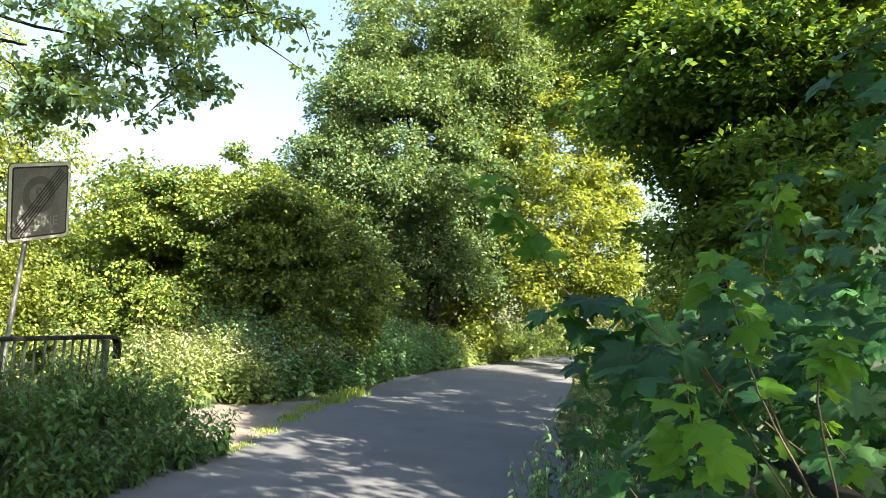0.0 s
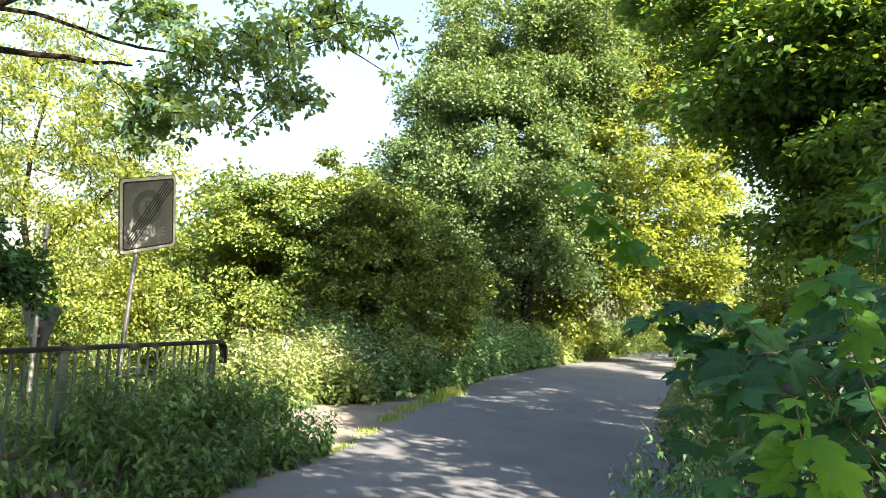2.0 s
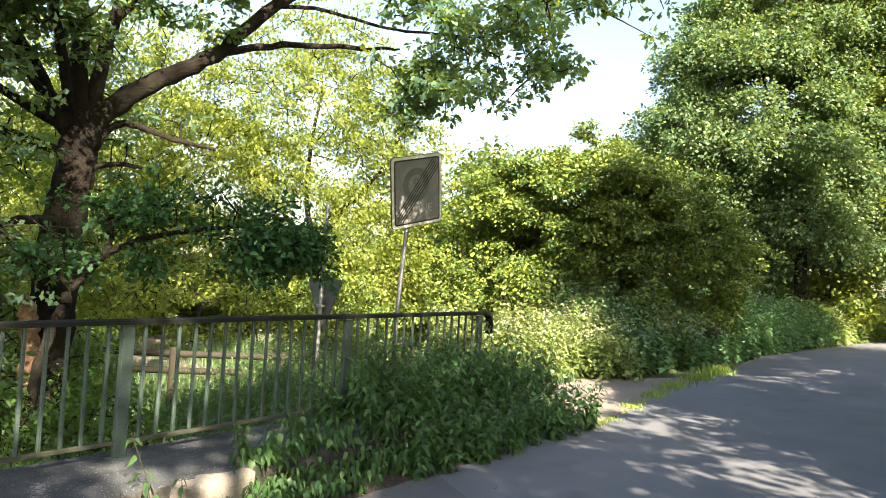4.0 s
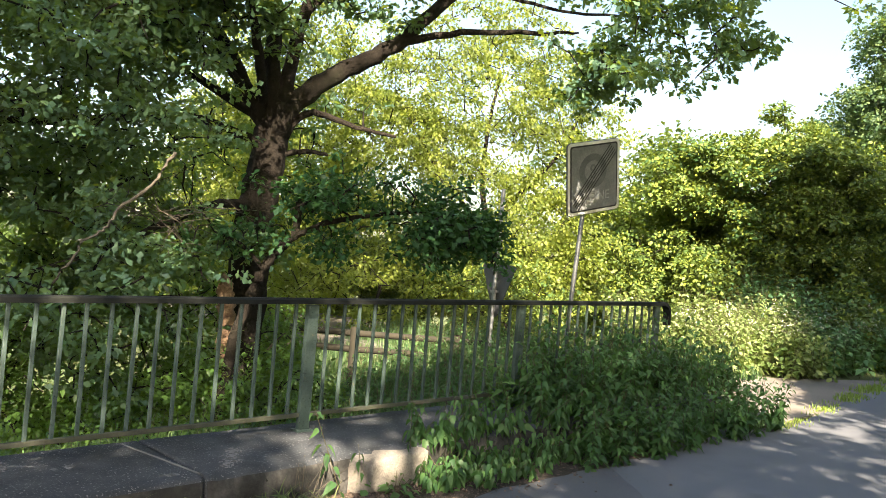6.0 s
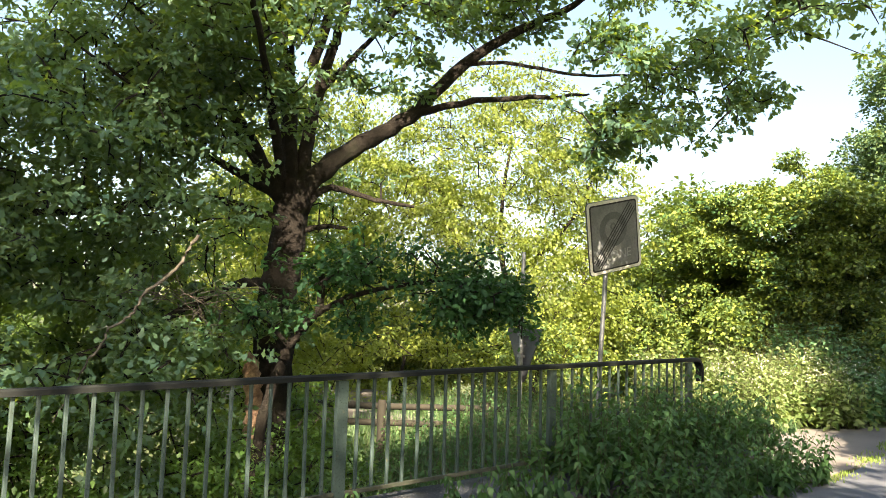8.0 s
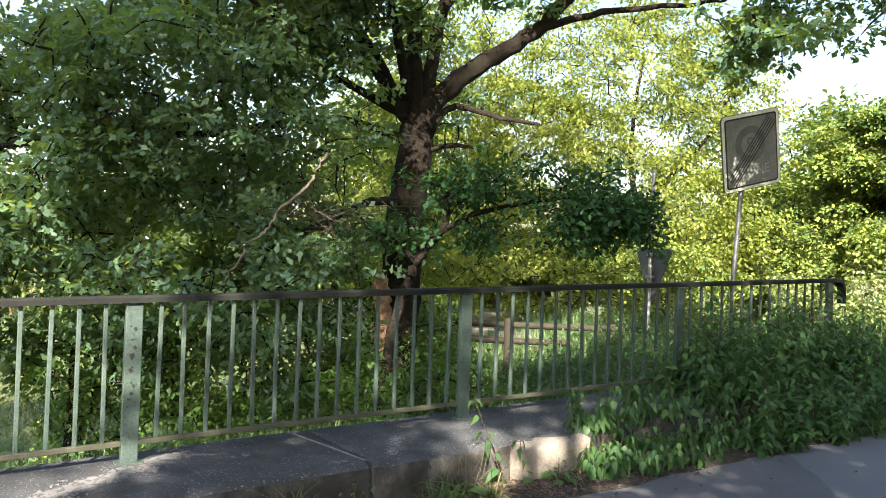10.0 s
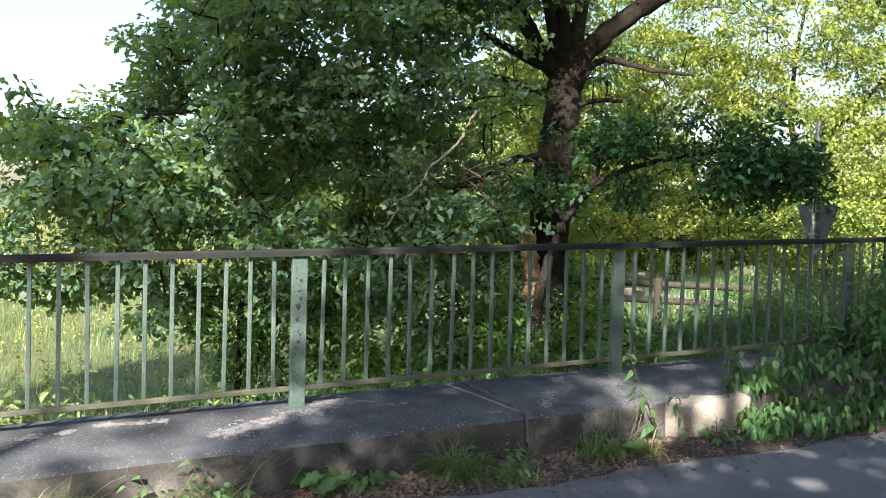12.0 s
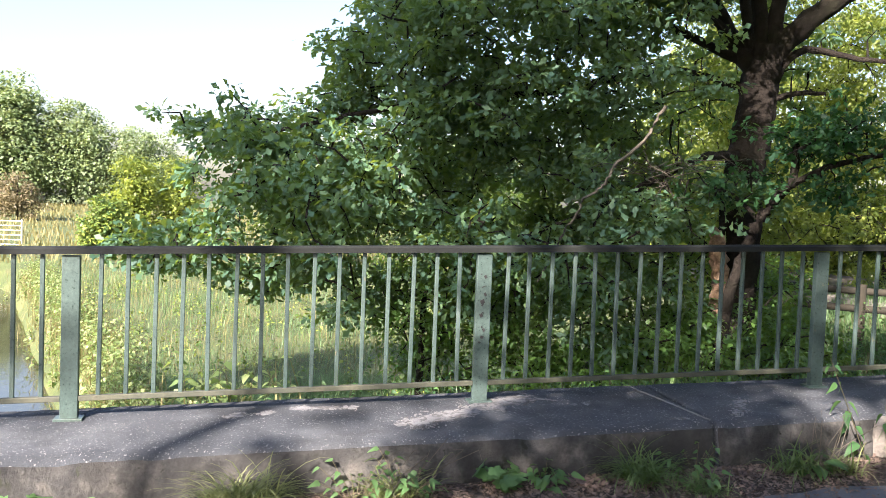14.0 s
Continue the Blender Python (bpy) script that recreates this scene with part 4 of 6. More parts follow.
grow_tree(
    "lime_tree", "tall lime tree with a dense rounded crown over a dark trunk", ([(-5.52, 30.2, gz(-5.52, 30.2) - 0.2), (-5.52, 30.22, 3.21), (-5.70, 30.22, 10.11)], 0.3, 0.12),
    [([(-5.52, 30.22, 3.21), (-7.53, 29.65, 5.51), (-9.26, 29.07, 7.23)], 0.12, 0.03), ([(-5.58, 30.22, 4.36), (-4.08, 30.11, 6.66), (-3.51, 30.11, 8.96)], 0.12, 0.03), ([(-5.58, 30.22, 5.51), (-6.73, 30.11, 8.96), (-7.19, 30.11, 12.41)], 0.12, 0.03)],
    [(-6.96, 30.11, 8.73, 3.91, 3.91, 4.14), (-9.37, 29.19, 7.12, 2.18, 2.18, 2.53), (-5.23, 31.26, 13.33, 4.37, 4.14, 3.91), (-5.00, 30.11, 5.28, 1.72, 1.84, 1.95), (-7.88, 29.53, 4.59, 2.53, 2.30, 2.18), (-3.74, 30.68, 9.65, 1.72, 1.84, 2.76), (-8.34, 29.19, 2.75, 1.84, 1.72, 1.49)],
    None, LIME_LEAF, 2900, 92, 0.38, 0.145, DIAMOND, hollow=0.6, layer=0.85, up=0.5, sprays=480, reach=0.42)

grow_tree(
    "maple_tree", "yellow-green maple glowing in sunlight beside the lane", ([(-5.1, 33.2, 0.5), (-4.6, 33, 4), (-3.2, 32.8, 10)], 0.22, 0.08),
    [([(-4.7, 33, 3.4), (-2.4, 32.5, 5), (0.4, 32, 6.2)], 0.1, 0.03), ([(-4.6, 33, 4), (-3.2, 32.5, 7), (-2, 32, 10)], 0.1, 0.03)],
    [(-1.2, 32, 9.4, 2.7, 2.7, 4.0), (0.6, 32, 5.4, 1.6, 1.8, 2.4), (-1.6, 31.6, 4.9, 2.0, 1.8, 2.2), (-2.5, 33, 14, 3, 3, 3), (-3.6, 33.5, 10.5, 2.4, 2.4, 3.0), (-4.4, 32, 3.8, 1.4, 1.4, 2.6), (0.8, 32.5, 4.0, 1.2, 1.2, 0.9), (0.9, 33, 8.6, 1.5, 1.5, 2.2)],
    None, SUNLIT_GOLD_LEAF, 1250, 60, 0.36, 0.18, DIAMOND)

grow_tree(
    "roadside_tree", "dense dark hornbeam overhanging the lane", ([(2.45, 11.6, 0.0), (2.4, 11.6, 3), (2.7, 11.4, 8)], 0.11, 0.05),
    [([(2.6, 11.6, 5.2), (3.6, 11.4, 6.4), (4.6, 11, 8)], 0.05, 0.02)],
    [(1.9, 11.6, 7.7, 2.3, 2.6, 1.8), (3.2, 11.2, 5.3, 1.7, 2.2, 1.3), (5.4, 10.4, 5.0, 2.4, 2.6, 3.2), (4.6, 10.2, 10.2, 3.2, 3.2, 2.8), (2.6, 10.6, 9.8, 2.2, 2.2, 1.6), (4.4, 9.4, 2.4, 1.7, 2.0, 1.7), (1.7, 9.8, 6.3, 1.6, 1.2, 1.5), (3.1, 9.0, 4.7, 1.7, 1.2, 1.5), (4.5, 8.2, 3.6, 1.5, 1.5, 1.9), (0.7, 11, 7.3, 1.3, 1.4, 0.9), (0.94, 9.08, 5.79, 0.90, 0.90, 0.77, 1.6), (1.87, 7.98, 5.28, 1.20, 1.20, 1.02, 1.6), (2.70, 7.31, 4.94, 1.20, 1.20, 1.02, 1.6), (1.45, 9.04, 4.68, 0.85, 0.85, 0.72, 1.6), (2.23, 7.92, 4.36, 1.10, 1.10, 0.94, 1.6), (2.90, 7.26, 4.16, 1.20, 1.20, 1.02, 1.6), (2.04, 8.46, 3.72, 0.75, 0.75, 0.64, 1.6), (2.62, 7.84, 3.48, 0.90, 0.90, 0.77, 1.6), (1.75, 9.01, 3.00, 0.50, 0.50, 0.42, 1.6), (2.40, 8.40, 2.94, 0.70, 0.70, 0.59, 1.6), (3.07, 6.68, 3.26, 1.10, 1.10, 0.94, 1.6)],
    None, HORNBEAM_LEAF, 3800, 78, 0.22, 0.092, DIAMOND, group="roadside trees", layer=0.4, sprays=420, reach=0.33)

rng = np.random.default_rng(21)
# Trees on the sunny side of the lane, most of them unseen and added to cast shade: label, place, height, crown's
# bottom, radii, clusters.
for label, x, y, h, low, rx, ry, n in (
    ("unseen leafy tree added to shade the bridge", 4.4, -3.4, 6.4, 4.1, 2.0, 2.0, 90),
    ("unseen slim leafy tree added to shade the walkway", 4.4, -5.9, 9.6, 5.6, 1.7, 1.2, 58),
    ("unseen young roadside maple added to shade nettles and lane", 4.6, 0.0, 9.4, 3.9, 2.4, 2.3, 155),
    ("unseen leafy tree added to shade the lane", 6.6, 3.0, 8.6, 3.2, 3.0, 3.2, 200),
    ("tall roadside tree beside the lane", 7.5, 17.0, 17.0, 2.5, 3.8, 3.8, 900),
    ("leafy hornbeam added beside the lane to shade the hedge", 4.9, 14.6, 10.5, 3.4, 2.4, 2.6, 190),
    ("unseen slim tree with a small high crown, added to shade the railing", 4.7, -4.0, 12.0, 8.3, 1.7, 1.9, 120),
    ("unseen small leafy tree added to shade the trailing nettles", 4.7, -2.3, 9.2, 6.7, 1.5, 1.2, 55),
    ("unseen tall round-headed tree added to shade the meadow", 9.0, -19.6, 22.4, 16.4, 2.8, 3.0, 250),
    ("unseen tall high-crowned tree added to shade the oak", 7.6, -11.2, 20.5, 13.2, 3.4, 4.2, 340),
    ("unseen high-crowned tree added to shade the sign", 6.6, -1.9, 14.6, 10.4, 2.6, 2.8, 55),
    ("unseen tall old roadside tree added behind the bridge for shade", 10.5, -15.0, 17.0, 7.0, 4.4, 4.4, 60),
    ("unseen tall thin-stemmed tree added to shade the bush", 6.9, 7.2, 15.6, 11.4, 2.2, 3.2, 330),
    ("roadside tree at the bend of the lane", 5.4, 27.0, 6.2, 2.0, 3.0, 3.0, 260),
):
    z = gz(x, y)
    mid, half = (h + low) / 2, (h - low) / 2
    grow_tree("roadside_tree", label, ([(x, y, z - 0.2), (x + 0.1, y, mid - half), (x, y + 0.2, mid + half * 0.6)], 0.1, 0.04),
              [([(x, y, mid - half), (x - rx * 0.3, y + 0.5, mid - half * 0.3), (x - rx * 0.6, y + 0.8, mid + half * 0.2)], 0.08, 0.02), ([(x, y, mid - half), (x + 0.6, y - ry * 0.4, mid), (x + 0.8, y - ry * 0.6, mid + half * 0.4)], 0.08, 0.02)],
              [(x, y, mid + half * 0.3, rx * 0.85, ry * 0.85, half * 0.7), (x - rx * 0.35, y + ry * 0.3, mid - half * 0.3, rx * 0.65, ry * 0.65, half * 0.65), (x + rx * 0.3, y - ry * 0.3, mid - half * 0.35, rx * 0.7, ry * 0.7, half * 0.65)],
              None, TREE_LEAF, n, 40, 0.26, 0.21 if h < 12 else 0.22, DIAMOND, group="roadside trees", twigs=False)

rng = np.random.default_rng(5)
# Low growth under and behind the oak, and sunlit shrubs beyond the fence.
for label, mat, size, n, blobs in (
    ("dark undergrowth of brambles below the oak", HORNBEAM_LEAF, 0.07, 1000, [(-8.58, 0.32, 0.30, 0.60, 0.72, 0.48), (-8.66, 1.23, 0.29, 0.70, 0.84, 0.56), (-8.27, 2.02, 0.33, 0.70, 0.84, 0.56), (-8.09, 2.89, -0.1, 0.70, 0.6, 0.5), (-7.60, 3.7, -0.3, 0.70, 0.6, 0.5), (-8.98, 0.80, -0.27, 0.50, 0.60, 0.40), (-8.49, 1.72, -0.20, 0.50, 0.60, 0.40), (-7.7, 3.6, -0.3, 1.2, 1.3, 0.8), (-9.6, 4.4, 0.1, 1.3, 1.2, 1.2), (-8.0, 2.2, -0.9, 1.0, 1.2, 0.8)]),
    ("sunlit yellow-green shrub beyond the timber fence", SUNLIT_GOLD_LEAF, 0.1, 600, [(-13.4, 10.2, 1.0, 1.5, 1.4, 1.2), (-14.8, 8.6, 0.9, 1.4, 1.3, 1.2), (-17.5, 9.8, 1.3, 2.0, 1.8, 1.6), (-19, 13, 1.6, 2.0, 2.0, 2.0), (-18.5, 16.8, 1.9, 2.2, 2.2, 2.2), (-15.6, 15.2, 1.3, 1.6, 1.4, 1.6)]),
    ("low green thicket behind the lime tree", TREE_LEAF, 0.17, 700, [(-6.0, 30.5, 1.8, 2.2, 1.4, 1.5), (-6.4, 32.0, 1.9, 2.0, 1.4, 1.6), (-8, 33, 2.6, 2.6, 1.5, 2.2), (-5.6, 36.5, 2.2, 2.0, 1.5, 1.5), (-9.5, 28.5, 1.8, 2.2, 1.5, 1.5), (-8.6, 35.0, 2.4, 2.0, 1.8, 1.8)]),
    ("green shrubs at the inside of the lane's bend", TREE_LEAF, 0.17, 260, [(4.6, 30, 2.4, 1.8, 2.0, 2.0), (3.6, 36.5, 2.6, 1.8, 1.8, 1.8)]),
    ("leafy green shrub behind the railing end", BUSH_LEAF, 0.09, 260, [(-11.4, 12.2, 0.8, 1.4, 1.0, 1.2), (-13.0, 12.8, 1.0, 1.3, 1.1, 1.3)]),
    ("sunny shrubs at the far bend of the lane", SUNLIT_HERB, 0.22, 260, [(-0.6, 52.0, 2.0, 2.8, 1.2, 1.4), (4.0, 46.6, 2.0, 2.2, 1.2, 1.4)]),
    ("green hedge closing the meadow behind the oak", BUSH_LEAF, 0.16, 420, [(-15.8, 13.6, 1.5, 1.7, 1.7, 1.3), (-18.3, 13.8, 1.6, 1.8, 1.8, 1.4), (-13.7, 14.4, 1.6, 1.7, 1.7, 1.3)]),
):
    x, y = blobs[0][:2]
    grow_tree("shrub", label, ([(x, y, gz(x, y) - 0.2), (x, y, gz(x, y) + 0.4), (x + 0.1, y, blobs[0][2] + 0.2)], 0.05, 0.03), [], blobs, None, mat, n, 50, 0.17, size, OVATE, "shrub")

for label, x, y, h, r in (
    ("hedgerow tree behind the birch", -22, 12, 6.5, 3.6), ("hedgerow tree in sunlight", -26, 19, 7.0, 4.0), ("hedgerow tree behind the bush", -20, 25, 7.5, 3.6), ("slim green hedgerow tree", -13.2, 21.5, 6.0, 1.7),
    ("low hedgerow tree by the meadow", -28, 6, 5.2, 3.4), ("hedgerow tree beyond the lane", -10, 36, 10, 4.5), ("distant green hedgerow tree", 3.2, 44, 10, 3.8), ("green tree beyond the lane's bend", 7.5, 36, 11, 4.5), ("tall green tree at the lane's end", -2.5, 54, 12, 5.0), ("leafy tree beside the far lane", 12, 29, 10, 4.5),
    ("dark tree behind the lime tree", -4.6, 38.3, 9.5, 4.2), ("green tree behind the bush", -24.6, 36.1, 7.5, 3.6),
    ("hedgerow tree behind the meadow", -45, 2, 8, 5), ("broad hedgerow tree behind the meadow", -42, 11, 8, 5), ("hedgerow tree beyond the oak", -36, 18, 8, 5),
):
    z = min(0.4, gz(x, y))
    # Trees labelled sunlit or near the birch take leaves with sunlight in their colour.
    grow_tree("hedgerow_tree", label, ([(x, y, gz(x, y) - 0.3), (x, y, z + h * 0.4), (x + 0.2, y, z + h * 0.8)], 0.16, 0.05), [],
              [(x, y, z + h * 0.66, r * 0.8, r * 0.8, h * 0.34), (x - r * 0.4, y - 0.6, z + h * 0.36, r * 0.7, r * 0.7, h * 0.3), (x + r * 0.45, y + 0.4, z + h * 0.34, r * 0.65, r * 0.7, h * 0.3)],
              None, SUNLIT_GOLD_LEAF if "sunlight" in label or "birch" in label else TREE_LEAF, 260, 44, 0.42, 0.2, DIAMOND, group="hedgerow trees", twigs=False)

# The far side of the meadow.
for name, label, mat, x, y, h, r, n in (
    ("far_tree", "tall pale green tree across the meadow", HAZY_LEAF, -126, -36, 17.0, 6, 480), ("far_tree", "rounded bluish tree across the meadow", HAZY_LEAF, -128, -27, 13.5, 6, 480),
    ("far_tree", "rounded green tree across the meadow", HAZY_LEAF, -130, -18, 11, 7, 480), ("far_tree", "broad tree on the meadow's edge", HAZY_LEAF, -120, -48, 13, 8, 480),
    ("far_shrub", "yellow-green willow shrub on the meadow", SUNLIT_GOLD_LEAF, -59, -9.4, 6.2, 1.3, 160), ("far_shrub", "slim yellow-green shrub on the meadow", SUNLIT_GOLD_LEAF, -60, -6.6, 6.2, 1.2, 110),
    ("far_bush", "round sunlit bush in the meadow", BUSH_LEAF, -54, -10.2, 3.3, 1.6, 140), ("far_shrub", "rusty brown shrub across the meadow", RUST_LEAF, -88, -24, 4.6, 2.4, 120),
    ("far_tree", "tree on the meadow's far edge", HAZY_LEAF, -118, 6, 11, 7, 180), ("far_tree", "tree closing the meadow", HAZY_LEAF, -105, 22, 11, 8, 180),
    ("far_bush", "low hedge bush along the meadow", HAZY_LEAF, -70, 8, 5, 5, 160),
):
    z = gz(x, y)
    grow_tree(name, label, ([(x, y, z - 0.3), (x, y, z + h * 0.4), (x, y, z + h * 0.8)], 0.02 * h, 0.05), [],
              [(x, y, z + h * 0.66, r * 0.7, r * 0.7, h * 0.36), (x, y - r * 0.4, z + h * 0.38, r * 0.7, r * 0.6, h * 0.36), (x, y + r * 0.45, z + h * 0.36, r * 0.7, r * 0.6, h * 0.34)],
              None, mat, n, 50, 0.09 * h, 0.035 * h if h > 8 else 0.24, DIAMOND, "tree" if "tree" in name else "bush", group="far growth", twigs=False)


def field_gate():
    top = thing("field_gate", "pale metal field gate across the meadow", "gate", at=(-57.8, -17.2, gz(-57.8, -17.2)))
    z = gz(-57.8, -17.2)
    for k in range(6):
        part("gate_bar", Tubes().add(np.array([[-57.8, -19.6, z + 0.25 + 0.3 * k], [-57.8, -16.0, z + 0.25 + 0.3 * k]]), 0.035, 6).mesh("gate_bar"), GATE_PAINT, top)
    for y in (-19.6, -17.8, -16.0):
        part("gate_post", Tubes().add(np.array([[-57.8, y, z - 0.2], [-57.8, y, z + 1.85]]), 0.05, 6).mesh("gate_post"), GATE_PAINT, top)


field_gate()

# ---- near maple ----
LEAF_ONE = leaf_material("shaded maple leaf", (0.012, 0.055, 0.028), (0.023, 0.09, 0.038), (0.042, 0.135, 0.046), (0.1, 0.34, 0.045), 0.3, 0.48, 0.25, single=True)
LEAF_NEW = leaf_material("fresh maple leaf", (0.05, 0.18, 0.02), (0.075, 0.23, 0.025), (0.12, 0.29, 0.03), (0.3, 0.6, 0.05), 0.55, 0.45, 0.25, single=True)


VEIN = leaf_material("pale leaf vein", (0.06, 0.16, 0.05), (0.08, 0.19, 0.06), (0.1, 0.22, 0.07), (0.15, 0.3, 0.05), 0.2, 0.5, 0.3, single=True)
SHOOT = surface("reddish green shoot", [(0.3, (0.03, 0.045, 0.015)), (0.7, (0.07, 0.045, 0.022))], 6, 60, 0.6)


def veined_leaf(name, seed):
    """A toothed maple leaf, pleated between its veins, with thin pale ribs and a stalk."""
    r = np.random.default_rng(seed)
    curl, twist, warp = r.uniform(0.08, 0.3), r.normal(0, 0.14), r.normal(0, 0.05, 8)
    height = lambda th, q: -curl * q * q + 0.07 * q * (abs(math.sin(3.6 * th)) - 0.4) + twist * q * math.sin(th) * q + warp[int((th + 3) * 1.2) % 8] * q * q
    me = bpy.data.meshes.new(name)
    bm = bmesh.new()
    n = 76
    hub = bm.verts.new((0, 0, 0))
    rings = []
    for u in (0.4, 0.75, 1.0):
        ring = []
        for k in range(n):
            th = -2.75 + 5.5 * k / (n - 1)
            q = u * (maple_radius(th) if u > 0.9 else 0.5 * (maple_radius(th) + maple_radius(th + 0.07)))
            ring.append(bm.verts.new((q * math.sin(th), q * math.cos(th), height(th, q))))
        rings.append(ring)
    for k in range(n - 1):
        bm.faces.new((hub, rings[0][k + 1], rings[0][k]))
        for r0, r1 in zip(rings, rings[1:]):
            bm.faces.new((r0[k], r0[k + 1], r1[k + 1], r1[k]))
    for f in bm.faces:
        f.smooth = True
    for th, length in ((0, 0.95), (0.87, 0.82), (-0.87, 0.82), (1.9, 0.5), (-1.9, 0.5), (math.pi, 0.6)):
        d = Vector((math.sin(th), math.cos(th), 0))
        side = Vector((d.y, -d.x, 0)) * 0.009
        for sign in (1, -1):
            row = []
            for u in (0.0, 0.5, 1.0):
                q = u * length
                z = (height(th, q) if th < 3 else -0.3 * q * q) + 0.006 * sign
                row.append([bm.verts.new(d * q + side * (1 - 0.8 * u) * w + Vector((0, 0, z))) for w in (-1, 1)])
            for p0, p1 in zip(row, row[1:]):
                bm.faces.new((p0[0], p0[1], p1[1], p1[0])).material_index = 1
    bm.to_mesh(me)
    bm.free()
    return me


def set_leaf(parent, me, p, along, norm, size):
    y = Vector(along).normalized()
    z = Vector(norm)
    z = (z - y * z.dot(y)).normalized()
    x = y.cross(z)
    m = Matrix(((x.x, y.x, z.x, p[0]), (x.y, y.y, z.y, p[1]), (x.z, y.z, z.z, p[2]), (0, 0, 0, 1))) @ Matrix.Diagonal((size, size, size, 1))
    ob = new("leaf", me)
    ob.parent = parent
    ob.matrix_basis = Matrix.Translation(-parent.location) @ m
    return ob


def near_maple():
    top = thing("maple_sapling", "large-leaved maple shoots growing over the railing", "maple", at=(1.6, 2.2, -0.1))
    old = [veined_leaf("leaf", k) for k in range(4)]
    fresh = [veined_leaf("leaf", k + 9) for k in range(3)]
    for me in old:
        me.materials.append(LEAF_ONE)
        me.materials.append(VEIN)
    for me in fresh:
        me.materials.append(LEAF_NEW)
        me.materials.append(VEIN)
    # shoots: line, how many leaf pairs, leaf length, share of fresh leaves, where along the line the leaves begin
    shoots = [
        ([(1.3, 1.7, 0.6), (0.9, 1.4, 1.35), (0.41, 1.22, 1.76), (0.3, 1.2, 1.91), (0.21, 1.18, 2.01), (0.13, 1.14, 2.16)], 13, 0.088, 1.9, 0.58),
        ([(1.1, 0.3, 0.5), (0.7, 0.12, 1.1), (0.67, 0.1, 1.38), (0.65, 0.11, 1.48), (0.64, 0.11, 1.55)], 6, 0.09, 1.5, 0.5),
        ([(1.2, 0.5, 0.7), (0.95, 0.3, 1.3), (0.89, 0.27, 1.55), (0.92, 0.26, 1.62), (0.92, 0.26, 1.66)], 7, 0.075, 1.4, 0.55),
        ([(1.3, 0.8, 0.6), (1.0, 0.5, 1.2), (0.83, 0.49, 1.53), (0.79, 0.5, 1.66), (0.76, 0.49, 1.76), (0.75, 0.49, 1.82)], 9, 0.09, 0.5, 0.45),
        ([(1.3, 1.0, 0.8), (0.9, 0.75, 1.5), (0.87, 0.68, 1.78), (0.88, 0.66, 1.9), (0.89, 0.64, 1.99), (0.9, 0.63, 2.06)], 9, 0.08, 0.7, 0.5),
        ([(1.15, 0.35, 0.9), (0.99, 0.33, 1.35), (0.96, 0.35, 1.42), (0.92, 0.36, 1.49)], 5, 0.07, 0.6, 0.5),
        ([(2.0, 1.2, 2.9), (1.26, 0.58, 2.5), (1.12, 0.57, 2.38), (1.04, 0.63, 2.3), (1.04, 0.66, 2.21)], 8, 0.095, 0.15, 0.4),
        ([(2.0, 1.2, 2.9), (1.3, 0.4, 2.4), (1.16, 0.38, 2.27), (1.08, 0.44, 2.18), (1.05, 0.47, 2.08)], 7, 0.1, 0.1, 0.4),
        ([(1.3, 1.3, 1.2), (0.71, 0.9, 1.6), (0.56, 1.02, 1.74), (0.45, 1.02, 1.74), (0.34, 1.02, 1.68)], 10, 0.105, 0.05, 0.4),
        ([(1.2, 1.2, 1.0), (0.76, 0.8, 1.56), (0.66, 0.71, 1.62), (0.59, 0.62, 1.58), (0.57, 0.62, 1.5)], 10, 0.105, 0.0, 0.4),
        ([(1.5, 2.0, 0.2), (0.95, 1.6, 0.8), (0.6, 1.35, 1.2), (0.46, 1.25, 1.45)], 6, 0.13, 0.0, 0.4),
        ([(1.9, 2.6, 0.3), (1.5, 2.2, 1.5), (1.3, 2.0, 2.0), (1.2, 2.1, 2.3)], 6, 0.13, 0.0, 0.4),
    ]
    hides_rail = lambda c: c[0] > 0.86 and 0.45 < c[1] < 2.2 and c[2] < 1.45
    for number, (pts, pairs, size, share, begin) in enumerate(shoots):
        p = smooth_path(pts, 7, 0.0015)
        part("shoot", Tubes().add(p, np.linspace(0.0032, 0.0013, len(p)), 6).mesh("shoot"), SHOOT, top, smooth=True)
        for k in range(pairs):
            u = begin + (1 - begin) * k / (pairs - 1)
            c = p[min(len(p) - 1, int(u * (len(p) - 1)))]
            th = k * 1.57 + rng.uniform(0, 1)
            for side in (0, math.pi):
                d = np.array([math.cos(th + side), math.sin(th + side), 0.0]) * 0.8 + [-0.15, -0.25, -0.3]
                s = 0.74 * size * rng.uniform(0.75, 1.2) * (1.0 if k < pairs - 1 else 0.65)
                n = np.array([-0.15, -0.42, 0.85]) + rng.normal(0, 0.34, 3)
                me = (fresh if rng.uniform() < share * (0.5 + 0.6 * k / pairs) else old)[int(rng.integers(3))]
                if hides_rail(c):
                    continue
                set_leaf(top, me, c + unit(d) * s * 0.55, d + rng.normal(0, 0.2, 3), n, s)
